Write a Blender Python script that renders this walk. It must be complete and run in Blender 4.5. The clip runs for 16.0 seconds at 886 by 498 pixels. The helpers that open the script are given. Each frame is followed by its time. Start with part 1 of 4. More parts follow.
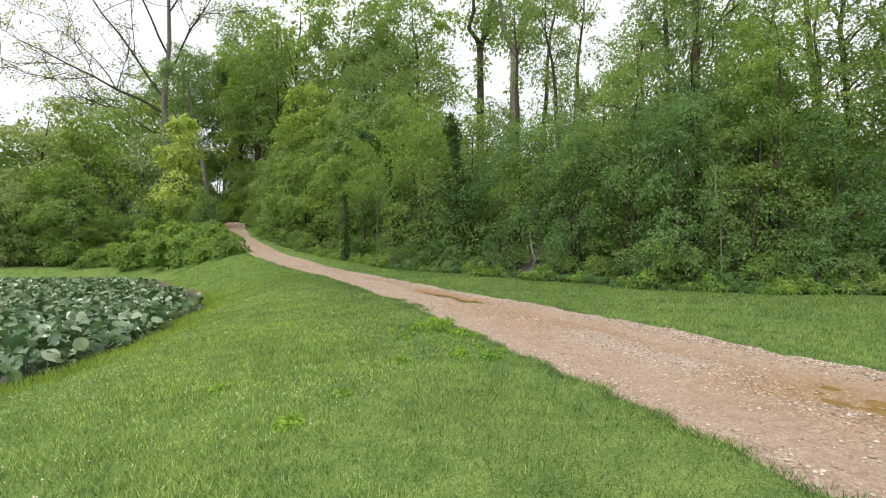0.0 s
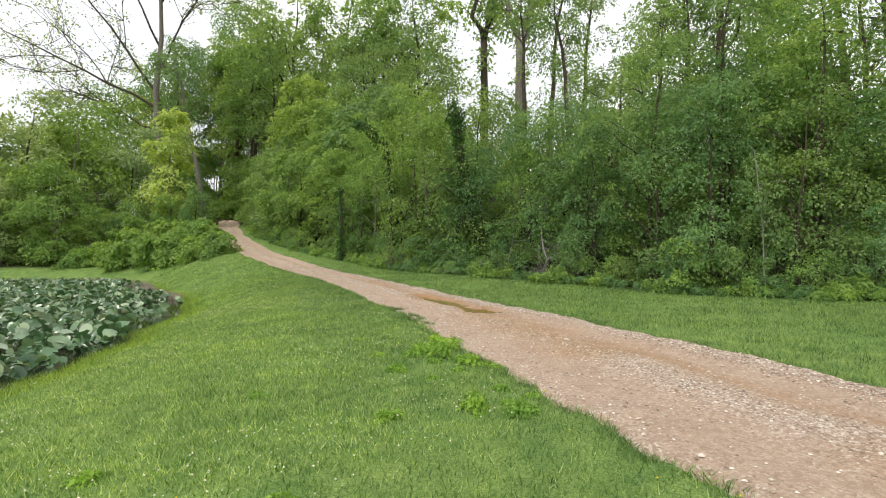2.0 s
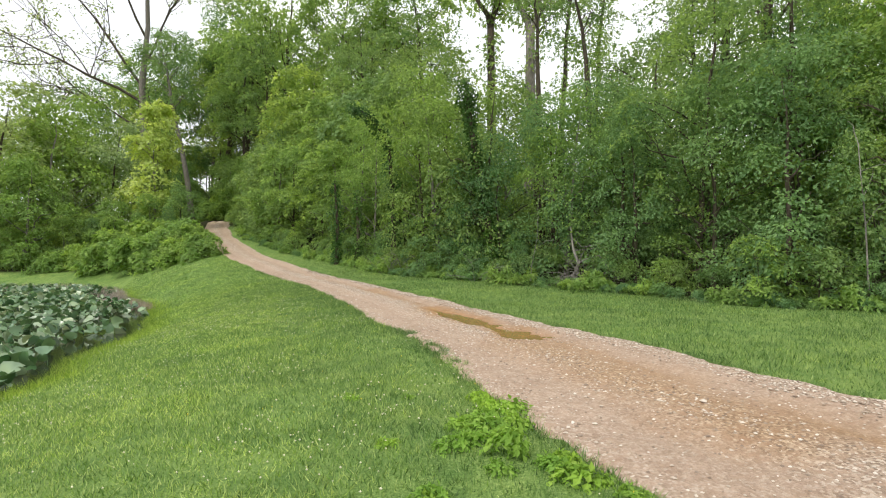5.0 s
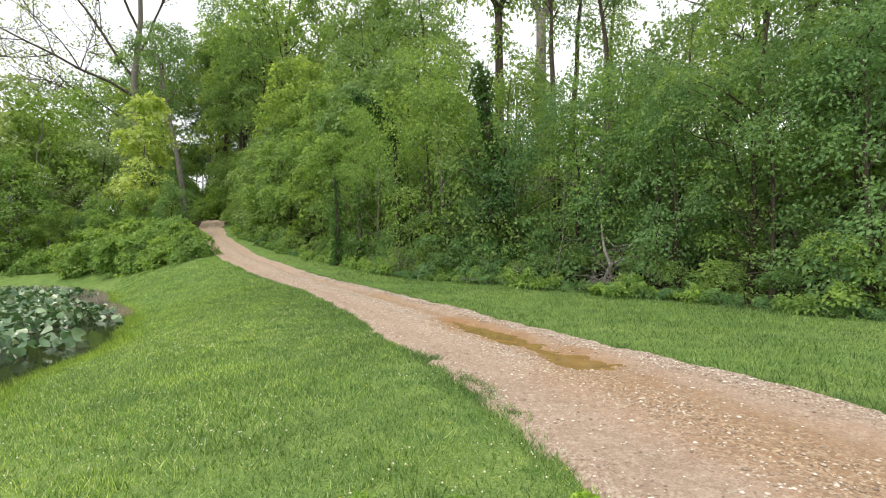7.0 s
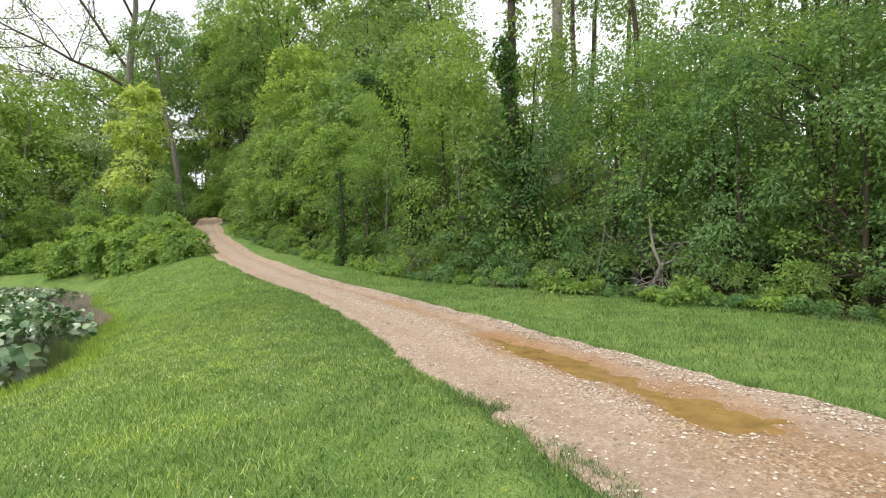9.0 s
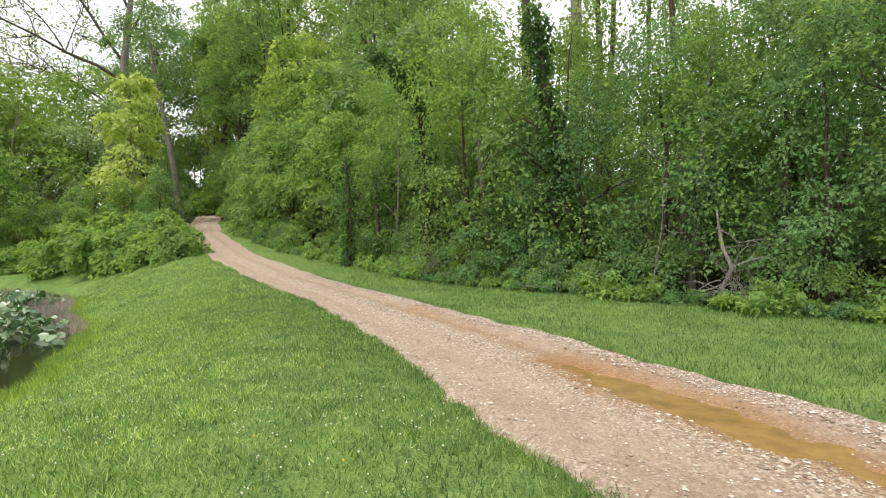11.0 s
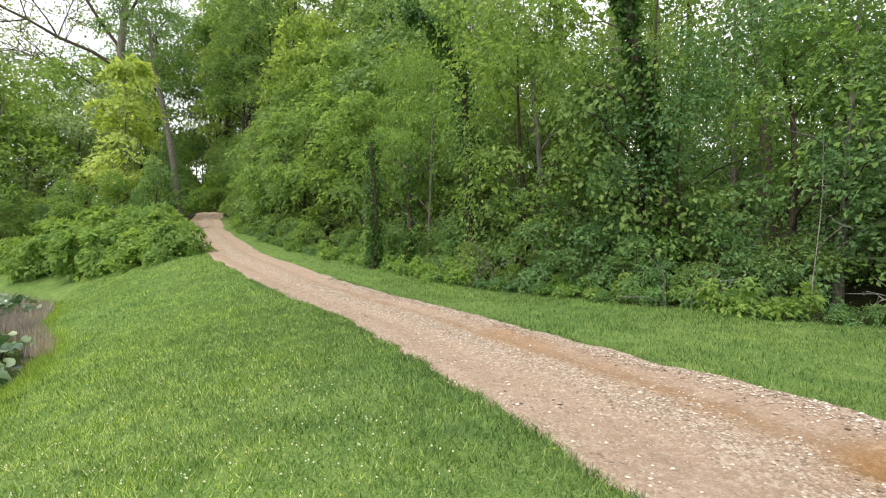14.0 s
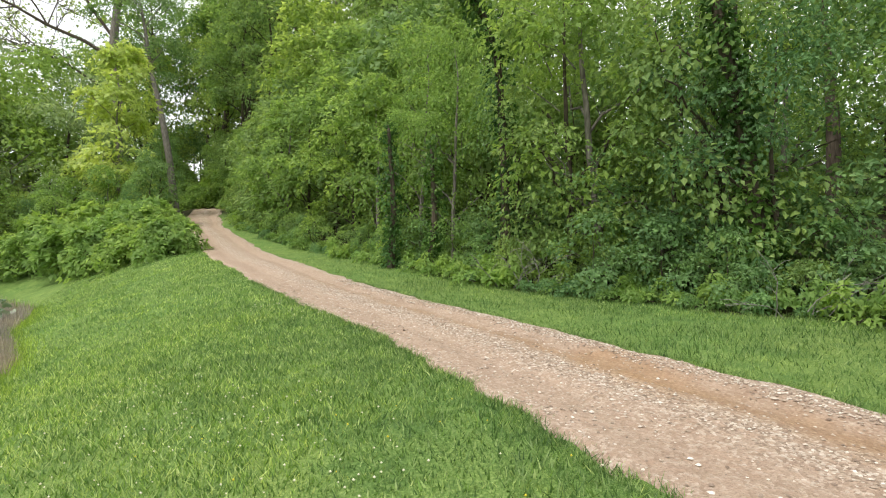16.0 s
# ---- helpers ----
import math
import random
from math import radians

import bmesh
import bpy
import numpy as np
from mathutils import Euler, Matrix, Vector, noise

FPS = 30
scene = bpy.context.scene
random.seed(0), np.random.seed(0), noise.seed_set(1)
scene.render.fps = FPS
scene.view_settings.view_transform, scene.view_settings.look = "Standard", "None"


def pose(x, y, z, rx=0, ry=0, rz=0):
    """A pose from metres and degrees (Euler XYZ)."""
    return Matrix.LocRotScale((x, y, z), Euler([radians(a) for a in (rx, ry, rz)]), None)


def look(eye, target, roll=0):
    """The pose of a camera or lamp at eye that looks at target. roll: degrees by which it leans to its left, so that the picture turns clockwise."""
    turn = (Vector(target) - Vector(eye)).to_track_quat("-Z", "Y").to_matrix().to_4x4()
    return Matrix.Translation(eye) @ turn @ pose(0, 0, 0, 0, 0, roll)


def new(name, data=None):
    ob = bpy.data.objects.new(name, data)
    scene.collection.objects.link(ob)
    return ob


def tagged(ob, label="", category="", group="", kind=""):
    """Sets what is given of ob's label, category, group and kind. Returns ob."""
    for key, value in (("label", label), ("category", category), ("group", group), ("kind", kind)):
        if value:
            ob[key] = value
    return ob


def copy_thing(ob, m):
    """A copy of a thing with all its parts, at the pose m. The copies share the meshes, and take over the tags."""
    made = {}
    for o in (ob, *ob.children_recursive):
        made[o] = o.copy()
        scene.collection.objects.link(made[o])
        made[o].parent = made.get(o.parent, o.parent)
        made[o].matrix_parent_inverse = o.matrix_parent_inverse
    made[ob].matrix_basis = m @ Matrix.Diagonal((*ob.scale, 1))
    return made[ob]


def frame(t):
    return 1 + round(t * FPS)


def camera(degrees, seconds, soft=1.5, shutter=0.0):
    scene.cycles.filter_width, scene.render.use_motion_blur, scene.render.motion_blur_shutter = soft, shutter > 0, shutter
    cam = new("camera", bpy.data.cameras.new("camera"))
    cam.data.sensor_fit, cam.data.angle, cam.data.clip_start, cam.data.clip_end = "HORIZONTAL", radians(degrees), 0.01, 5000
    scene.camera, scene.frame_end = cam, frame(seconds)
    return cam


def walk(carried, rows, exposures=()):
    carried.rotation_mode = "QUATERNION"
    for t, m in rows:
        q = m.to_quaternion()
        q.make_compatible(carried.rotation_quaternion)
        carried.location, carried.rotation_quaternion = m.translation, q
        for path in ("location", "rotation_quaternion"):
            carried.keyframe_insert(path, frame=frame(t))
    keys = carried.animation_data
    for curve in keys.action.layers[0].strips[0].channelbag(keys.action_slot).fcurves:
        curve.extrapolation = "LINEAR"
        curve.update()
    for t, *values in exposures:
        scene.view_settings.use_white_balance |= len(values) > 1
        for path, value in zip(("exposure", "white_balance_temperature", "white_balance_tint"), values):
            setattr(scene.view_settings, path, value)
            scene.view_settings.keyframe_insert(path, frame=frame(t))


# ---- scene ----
cam = camera(80.8, 16.0, 1.1)
METRES, EYE, TILT, LEAN, TURN = 20.0, 1.5, 0.0, 0.0, 0.0
ROWS = [
    (0.0, 0.0, 0.0, 0.0, 0.0, 0.6, 0.16),
    (0.5, 0.0015, 0.0294, 0.0018, 0.13, 0.45, 0.21),
    (1.0, 0.0003, 0.0585, 0.0031, 0.15, 0.42, 0.25),
    (1.5, -0.0001, 0.088, 0.0036, 0.19, 0.42, 0.21),
    (2.0, -0.0024, 0.12, 0.0032, 0.19, 0.44, 0.22),
    (2.5, -0.0046, 0.1505, 0.0024, 0.21, 0.52, 0.23),
    (3.0, -0.0081, 0.1814, 0.0029, 0.13, 0.55, 0.3),
    (3.5, -0.0136, 0.2099, 0.0032, 0.11, 0.58, 0.31),
    (4.0, -0.0193, 0.2406, 0.0036, 0.07, 0.64, 0.35),
    (6.5, -0.0473, 0.3905, 0.0038, -0.01, 0.72, 0.32),
    (7.0, -0.0545, 0.4203, 0.0042, 0.02, 0.74, 0.31),
    (7.5, -0.0633, 0.4506, 0.0045, 0.07, 0.72, 0.31),
    (8.0, -0.0721, 0.4803, 0.0038, 0.13, 0.66, 0.33),
    (8.5, -0.0803, 0.5122, 0.0051, 0.19, 0.66, 0.35),
    (9.0, -0.0874, 0.5425, 0.0052, 0.2, 0.62, 0.29),
    (11.5, -0.1386, 0.6938, 0.003, 0.29, 0.71, 0.18),
    (12.0, -0.153, 0.7238, 0.0027, 0.29, 0.72, 0.13),
    (12.5, -0.1667, 0.7519, 0.0025, 0.35, 0.7, 0.14),
    (13.0, -0.1799, 0.782, 0.0038, 0.42, 0.64, 0.12),
    (13.5, -0.1929, 0.8112, 0.0045, 0.46, 0.57, 0.08),
    (14.0, -0.2028, 0.8406, 0.0056, 0.5, 0.59, 0.08),
    (14.5, -0.2148, 0.869, 0.0049, 0.49, 0.49, 0.09),
    (15.0, -0.2258, 0.8993, 0.004, 0.47, 0.49, 0.08),
    (15.5, -0.2391, 0.9291, 0.004, 0.45, 0.49, 0.09),
    (16.0, -0.2512, 0.9582, 0.0029, 0.41, 0.51, 0.13),
]
walk(cam, [(t, pose(0, 0, EYE, TILT, LEAN, TURN) @ pose(METRES * x, METRES * y, METRES * z, 90 + pitch, roll, yaw)) for t, x, y, z, yaw, pitch, roll in ROWS],
     [(0.0, -0.20), (4.0, -0.09), (9.0, 0.01), (16.0, 0.09)])

# ---- sky, sun, exposure ----
SUN_EL, SUN_AZ = 55.0, 222.0
world = bpy.data.worlds.new("overcast_sky")
scene.world = world
world.use_nodes = True
wn, wl = world.node_tree.nodes, world.node_tree.links
wn.clear()
sky = wn.new("ShaderNodeTexSky")
sky.sky_type, sky.sun_disc = "NISHITA", False
sky.sun_elevation, sky.sun_rotation = radians(SUN_EL), radians(SUN_AZ)
sky_bg = wn.new("ShaderNodeBackground")
sky_bg.inputs[1].default_value = 0.07
wl.new(sky.outputs[0], sky_bg.inputs[0])
cloud_tc = wn.new("ShaderNodeTexCoord")
cloud_noise = wn.new("ShaderNodeTexNoise")
cloud_noise.inputs["Scale"].default_value, cloud_noise.inputs["Detail"].default_value = 2.2, 6.0
wl.new(cloud_tc.outputs["Generated"], cloud_noise.inputs["Vector"])
cloud_ramp = wn.new("ShaderNodeValToRGB")
cloud_ramp.color_ramp.elements[0].position, cloud_ramp.color_ramp.elements[0].color = 0.3, (0.80, 0.82, 0.88, 1)
cloud_ramp.color_ramp.elements[1].position, cloud_ramp.color_ramp.elements[1].color = 0.7, (1.0, 0.99, 0.98, 1)
wl.new(cloud_noise.outputs[0], cloud_ramp.inputs[0])
cloud_bg = wn.new("ShaderNodeBackground")
cloud_bg.inputs[1].default_value = 1.55
wl.new(cloud_ramp.outputs[0], cloud_bg.inputs[0])
cloud_mix = wn.new("ShaderNodeMixShader")
cloud_mix.inputs[0].default_value = 0.88
wl.new(sky_bg.outputs[0], cloud_mix.inputs[1])
wl.new(cloud_bg.outputs[0], cloud_mix.inputs[2])
world_out = wn.new("ShaderNodeOutputWorld")
wl.new(cloud_mix.outputs[0], world_out.inputs[0])

sun = new("sun", bpy.data.lights.new("sun", "SUN"))
sun.data.energy, sun.data.angle, sun.data.color = 2.0, radians(14), (1.0, 0.95, 0.86)
az, el = radians(SUN_AZ), radians(SUN_EL)
sun.matrix_world = look((math.sin(az) * 60 * math.cos(el), math.cos(az) * 60 * math.cos(el), 60 * math.sin(el)), (0, 0, 0))

# ---- numbers of the plan ----
RNG = np.random.default_rng(7)
ROAD_Y = [-30, 0, 3.3, 6, 10.2, 15.1, 22, 27.4, 30.6, 36.8, 40, 49, 52.3, 57.5, 62, 66, 92, 115, 400]
ROAD_L = [14, 3.4, 2.35, 1.6, 0.4, -1.1, -3.7, -6.3, -8.4, -12.3, -14.5, -19.5, -21.6, -24.2, -26.0, -27.2, -41.5, -53, -70]
ROAD_R = [18.5, 7.6, 6.6, 5.55, 4.35, 2.65, -0.4, -3.5, -5.6, -9.5, -11.7, -17.0, -19.2, -21.9, -23.6, -24.8, -38.5, -50, -67]
RISE_Y = [-60, 0, 12, 14.5, 20.5, 24, 32, 42, 50, 57, 62, 70, 92, 115, 125, 400]
RISE_Z = [-0.1, 0, 0.03, 0.06, 0.08, 0.22, 0.6, 1.6, 2.8, 4.25, 5.2, 6.1, 10.6, 15.4, 15.6, 12]
SHORE_Y = [-200, -20, 0, 9.4, 13.7, 16, 20.2, 23.2, 28.2, 34, 40, 44.5, 47, 49, 400]
SHORE_X = [-12, -9, -7.6, -7.5, -7.9, -8.4, -9.6, -10.4, -13.2, -17.5, -22, -28, -45, -150, -900]
WOOD_Y = [-100, -20, 15, 17.7, 18.6, 20, 22.3, 26, 28.8, 31.3, 34, 38.5, 43, 48, 54, 62, 70, 200]
WOOD_X = [150, 60, 22, 15, 11, 8.4, 6.6, 3.5, 0.2, -2.7, -4.8, -7.9, -11.6, -15.3, -19.2, -22.9, -27.5, -110]
POND_Z = -0.8


def lattice(ix, iy, seed):
    h = np.sin(ix * 127.1 + iy * 311.7 + seed * 74.7) * 43758.5453
    return h - np.floor(h)


def vnoise(x, y, seed=0):
    """Smooth noise from 0 to 1 over the plan."""
    x, y = np.asarray(x, float), np.asarray(y, float)
    ix, iy = np.floor(x), np.floor(y)
    fx, fy = x - ix, y - iy
    fx, fy = fx * fx * (3 - 2 * fx), fy * fy * (3 - 2 * fy)
    a = lattice(ix, iy, seed) * (1 - fx) + lattice(ix + 1, iy, seed) * fx
    b = lattice(ix, iy + 1, seed) * (1 - fx) + lattice(ix + 1, iy + 1, seed) * fx
    return a * (1 - fy) + b * fy


def smooth(a, b, v):
    q = np.clip((np.asarray(v, float) - a) / (b - a), 0, 1)
    return q * q * (3 - 2 * q)


def wobble(y, seed):
    return (vnoise(y * 0.8, seed, seed) - 0.5) * 0.18 + (vnoise(y * 3.1, seed, seed + 1) - 0.5) * 0.18


def road_left(y):
    return np.interp(y, ROAD_Y, ROAD_L) + wobble(np.asarray(y, float), 3)


def road_right(y):
    return np.interp(y, ROAD_Y, ROAD_R) + wobble(np.asarray(y, float), 9)


def shore(y):
    y = np.asarray(y, float)
    return np.interp(y, SHORE_Y, SHORE_X) + (vnoise(y * 0.5, 1.5, 21) - 0.5) * 0.7 + (vnoise(y * 1.7, 4.5, 22) - 0.5) * 0.3


def into_wood(x, y):
    return (x - np.interp(y, WOOD_Y, WOOD_X)) * 0.72


def height(x, y):
    """The ground's height."""
    x, y = np.asarray(x, float), np.asarray(y, float)
    rise = np.interp(y, RISE_Y, RISE_Z)
    rise = (rise + np.interp(y - 1.5, RISE_Y, RISE_Z) + np.interp(y + 1.5, RISE_Y, RISE_Z)) / 3
    left = np.maximum(np.interp(y, ROAD_Y, ROAD_L) - x, 0) * 0.9
    low = np.minimum(rise, 0.25 + 0.06 * np.maximum(y - 45, 0))
    base = low + (rise - low) * np.exp(-(left / 6.0) ** 2)
    s = (x - shore(y)) * 0.85
    u = np.clip(s, 0, None) / (np.clip(s, 0, None) + left + 1e-6)
    bank = -0.85 + (base + 0.85) * (1 - (1 - u) ** 2.2)
    z = np.where(s > 0, bank, np.maximum(-0.85 + s * 0.35, -1.5))
    e = into_wood(x, y)
    z = z + 0.11 * np.clip(e - 2.0, 0, 25) * smooth(2.0, 6.0, e)
    lump = (vnoise(x * 0.35, y * 0.35, 5) - 0.5) * 0.07 + (vnoise(x * 1.3, y * 1.3, 6) - 0.5) * 0.03
    return z + lump * smooth(0.0, 1.5, np.minimum(left, 3) + smooth(0, 1, x - np.interp(y, ROAD_Y, ROAD_R)) * 2)


# ---- mesh helpers ----
def mesh_of(name, co, tri, material, even=False):
    """A mesh from arrays of places and triangles."""
    co, tri = np.ascontiguousarray(co, np.float32), np.ascontiguousarray(tri, np.int32)
    me = bpy.data.meshes.new(name)
    me.vertices.add(len(co))
    me.vertices.foreach_set("co", co.ravel())
    me.loops.add(tri.size)
    me.loops.foreach_set("vertex_index", tri.ravel())
    me.polygons.add(len(tri))
    me.polygons.foreach_set("loop_start", np.arange(len(tri), dtype=np.int32) * 3)
    me.polygons.foreach_set("use_smooth", np.full(len(tri), even))
    me.update(calc_edges=True)
    me.validate()
    if material:
        me.materials.append(material)
    return me


def part(name, me, parent, label=""):
    ob = new(name, me)
    ob.parent = parent
    return tagged(ob, label)


def grid_tris(nu, nv):
    a = (np.arange(nu - 1)[:, None] * nv + np.arange(nv - 1)[None, :]).ravel()
    return np.concatenate([np.stack([a, a + nv, a + nv + 1], 1), np.stack([a, a + nv + 1, a + 1], 1)])


def tube(points, radii, sides=7, seed=0):
    """A tapered tube along points, with an uneven skin and closed ends."""
    p = np.asarray(points, float)
    r = np.asarray(radii, float)
    tang = np.gradient(p, axis=0)
    tang /= np.linalg.norm(tang, axis=1, keepdims=True) + 1e-9
    ref = np.where(np.abs(tang[:, 2:3]) > 0.9, [[1.0, 0, 0]], [[0, 0, 1.0]])
    a = np.cross(tang, ref)
    a /= np.linalg.norm(a, axis=1, keepdims=True) + 1e-9
    b = np.cross(tang, a)
    ang = np.linspace(0, 2 * np.pi, sides, endpoint=False)
    rough = 1 + 0.16 * (np.random.default_rng(seed).random((len(p), sides)) - 0.5)
    ring = p[:, None, :] + (r[:, None] * rough)[..., None] * (np.cos(ang)[None, :, None] * a[:, None, :] + np.sin(ang)[None, :, None] * b[:, None, :])
    co = ring.reshape(-1, 3)
    i, j = np.meshgrid(np.arange(len(p) - 1), np.arange(sides), indexing="ij")
    q0, q1 = (i * sides + j).ravel(), (i * sides + (j + 1) % sides).ravel()
    tri = np.concatenate([np.stack([q0, q1, q1 + sides], 1), np.stack([q0, q1 + sides, q0 + sides], 1)])
    last = (len(p) - 1) * sides
    caps = [[last, last + k, last + k + 1] for k in range(1, sides - 1)]
    return co, np.concatenate([tri, np.array(caps, int)])


def join(pieces):
    co, tri, n = [], [], 0
    for c, f in pieces:
        co.append(c)
        tri.append(f + n)
        n += len(c)
    return np.concatenate(co), np.concatenate(tri)


def unit(v):
    return v / (np.linalg.norm(v, axis=1, keepdims=True) + 1e-9)


def blades(at, along, face, length, width, simple=False):
    """Leaves folded along the midrib: four corners, two triangles each; simple ones are one triangle."""
    n = len(at)
    side = unit(np.cross(along, face))
    if simple:
        half = side * (width * 0.55)[:, None]
        co = np.stack([at - half, at + half, at + along * (length * 1.05)[:, None]], 1).reshape(-1, 3)
        k = np.arange(n) * 3
        return co, np.stack([k, k + 1, k + 2], 1)
    mid = at + along * (length * 0.45)[:, None]
    lift = face * (width * 0.16)[:, None]
    half = side * (width * 0.5)[:, None]
    tip = at + along * length[:, None] - face * (length * 0.14)[:, None]
    co = np.stack([at, mid + half + lift, tip, mid - half + lift], 1).reshape(-1, 3)
    k = np.arange(n) * 4
    return co, np.concatenate([np.stack([k, k + 1, k + 2], 1), np.stack([k, k + 2, k + 3], 1)])


def sprays(rng, centres, out, radius, count, leaf, flat=0.13, slim=0.62, simple=False):
    """Leaves in flattened, drooping sprays round centres; out: the way each spray points."""
    n = len(centres)
    up = unit(out * 0.8 + np.array([0, 0, 0.65]) + rng.normal(0, 0.22, (n, 3)))
    fwd = unit(out - up * (out * up).sum(1, keepdims=True) + rng.normal(0, 0.05, (n, 3)))
    side = np.cross(up, fwd)
    idx = np.repeat(np.arange(n), count)
    m = len(idx)
    rr, th = np.sqrt(rng.random(m)) * radius[idx], rng.random(m) * 2 * np.pi
    lx, ly = rr * np.cos(th) * 1.25, rr * np.sin(th)
    lz = rng.normal(0, flat, m) * radius[idx] - 0.35 * (lx ** 2 + ly ** 2) / radius[idx]
    at = centres[idx] + fwd[idx] * lx[:, None] + side[idx] * ly[:, None] + up[idx] * lz[:, None]
    along = unit(fwd[idx] * (lx / radius[idx] + 0.4)[:, None] + side[idx] * (ly / radius[idx])[:, None] + rng.normal(0, 0.45, (m, 3)) - np.array([0, 0, 0.25]))
    face = unit(up[idx] + rng.normal(0, 0.30, (m, 3)))
    face = unit(face - along * (face * along).sum(1, keepdims=True))
    length = leaf * rng.uniform(0.6, 1.25, m)
    return blades(at, along, face, length, length * slim * rng.uniform(0.85, 1.15, m), simple)


# ---- materials ----
def shader(name, rough=0.8, spec=0.3):
    m = bpy.data.materials.new(name)
    m.use_nodes = True
    nt = m.node_tree
    bsdf = nt.nodes["Principled BSDF"]
    bsdf.inputs["Roughness"].default_value = rough
    bsdf.inputs["Specular IOR Level"].default_value = spec
    return m, nt, bsdf


def noise_node(nt, scale, detail=4.0, rough=0.6, kind="ShaderNodeTexNoise"):
    tc = nt.nodes.new("ShaderNodeNewGeometry")
    n = nt.nodes.new(kind)
    n.inputs["Scale"].default_value = scale
    if kind == "ShaderNodeTexNoise":
        n.inputs["Detail"].default_value, n.inputs["Roughness"].default_value = detail, rough
    nt.links.new(tc.outputs["Position"], n.inputs["Vector"])
    return n


def ramp(nt, src, stops):
    r = nt.nodes.new("ShaderNodeValToRGB")
    e = r.color_ramp.elements
    while len(e) < len(stops):
        e.new(0.5)
    for k, (pos, col) in enumerate(stops):
        e[k].position, e[k].color = pos, (*col, 1)
    nt.links.new(src, r.inputs[0])
    return r.outputs[0]


def mixed(nt, fac, a, b, kind="MIX"):
    n = nt.nodes.new("ShaderNodeMix")
    n.data_type, n.blend_type = "RGBA", kind
    for k, v in ((0, fac), (6, a), (7, b)):
        if isinstance(v, (int, float)):
            n.inputs[k].default_value = v
        elif isinstance(v, tuple):
            n.inputs[k].default_value = (*v, 1)
        else:
            nt.links.new(v, n.inputs[k])
    return n.outputs[2]


def bump(nt, bsdf, src, strength, distance):
    b = nt.nodes.new("ShaderNodeBump")
    b.inputs["Strength"].default_value, b.inputs["Distance"].default_value = strength, distance
    nt.links.new(src, b.inputs["Height"])
    nt.links.new(b.outputs[0], bsdf.inputs["Normal"])


def leaf_material(name, dark, mid, light, through_part=0.35, rough=0.6, spec=0.18):
    m, nt, bsdf = shader(name, rough, spec)
    geo = nt.nodes.new("ShaderNodeNewGeometry")
    info = nt.nodes.new("ShaderNodeObjectInfo")
    col = ramp(nt, geo.outputs["Random Per Island"], [(0.0, dark), (0.55, mid), (1.0, light)])
    patch = noise_node(nt, 0.55, 3)
    col = mixed(nt, 0.65, col, ramp(nt, patch.outputs[0], [(0.3, (0.62, 0.70, 0.72)), (0.5, (1, 1, 1)), (0.72, (1.25, 1.2, 0.85))]), "MULTIPLY")
    clump = noise_node(nt, 2.4, 2)
    col = mixed(nt, 0.8, col, ramp(nt, clump.outputs[0], [(0.34, (0.72, 0.78, 0.74)), (0.5, (1, 1, 1)), (0.66, (1.24, 1.2, 1.1))]), "MULTIPLY")
    col = mixed(nt, 0.5, col, ramp(nt, info.outputs["Random"], [(0.0, (0.74, 0.86, 0.86)), (0.5, (1, 1, 1)), (1.0, (1.22, 1.12, 0.8))]), "MULTIPLY")
    nt.links.new(col, bsdf.inputs["Base Color"])
    tr = nt.nodes.new("ShaderNodeBsdfTranslucent")
    nt.links.new(mixed(nt, 1.0, col, (1.3, 1.25, 0.85), "MULTIPLY"), tr.inputs[0])
    mx = nt.nodes.new("ShaderNodeMixShader")
    mx.inputs[0].default_value = through_part
    nt.links.new(bsdf.outputs[0], mx.inputs[1])
    nt.links.new(tr.outputs[0], mx.inputs[2])
    nt.links.new(mx.outputs[0], nt.nodes["Material Output"].inputs[0])
    return m


def bark_material(name, dark, light, moss=0.3):
    m, nt, bsdf = shader(name, 0.9, 0.15)
    tc = nt.nodes.new("ShaderNodeNewGeometry")
    mp = nt.nodes.new("ShaderNodeMapping")
    mp.inputs["Scale"].default_value = (9, 9, 1.6)
    nt.links.new(tc.outputs["Position"], mp.inputs[0])
    n = nt.nodes.new("ShaderNodeTexNoise")
    n.inputs["Scale"].default_value, n.inputs["Detail"].default_value = 2.0, 6.0
    nt.links.new(mp.outputs[0], n.inputs["Vector"])
    col = ramp(nt, n.outputs[0], [(0.3, dark), (0.7, light)])
    big = noise_node(nt, 0.8, 3)
    col = mixed(nt, ramp(nt, big.outputs[0], [(0.45, (0, 0, 0)), (0.75, (moss, moss, moss))]), col, (0.07, 0.085, 0.03))
    nt.links.new(col, bsdf.inputs["Base Color"])
    bump(nt, bsdf, n.outputs[0], 0.8, 0.03)
    return m


LEAF_MID = leaf_material("leaf_mid_green", (0.164, 0.258, 0.094), (0.233, 0.352, 0.127), (0.320, 0.446, 0.185), 0.48)
LEAF_DEEP = leaf_material("leaf_deep_green", (0.144, 0.250, 0.106), (0.206, 0.337, 0.143), (0.281, 0.430, 0.197), 0.48)
LEAF_LIME = leaf_material("leaf_yellow_green", (0.200, 0.314, 0.086), (0.270, 0.406, 0.120), (0.354, 0.498, 0.169), 0.52)
LEAF_BLUE = leaf_material("leaf_cool_green", (0.133, 0.241, 0.101), (0.189, 0.324, 0.137), (0.260, 0.410, 0.195), 0.48)
LEAF_AIRY = leaf_material("leaf_thin_spring", (0.208, 0.316, 0.098), (0.286, 0.408, 0.130), (0.374, 0.500, 0.182), 0.62)
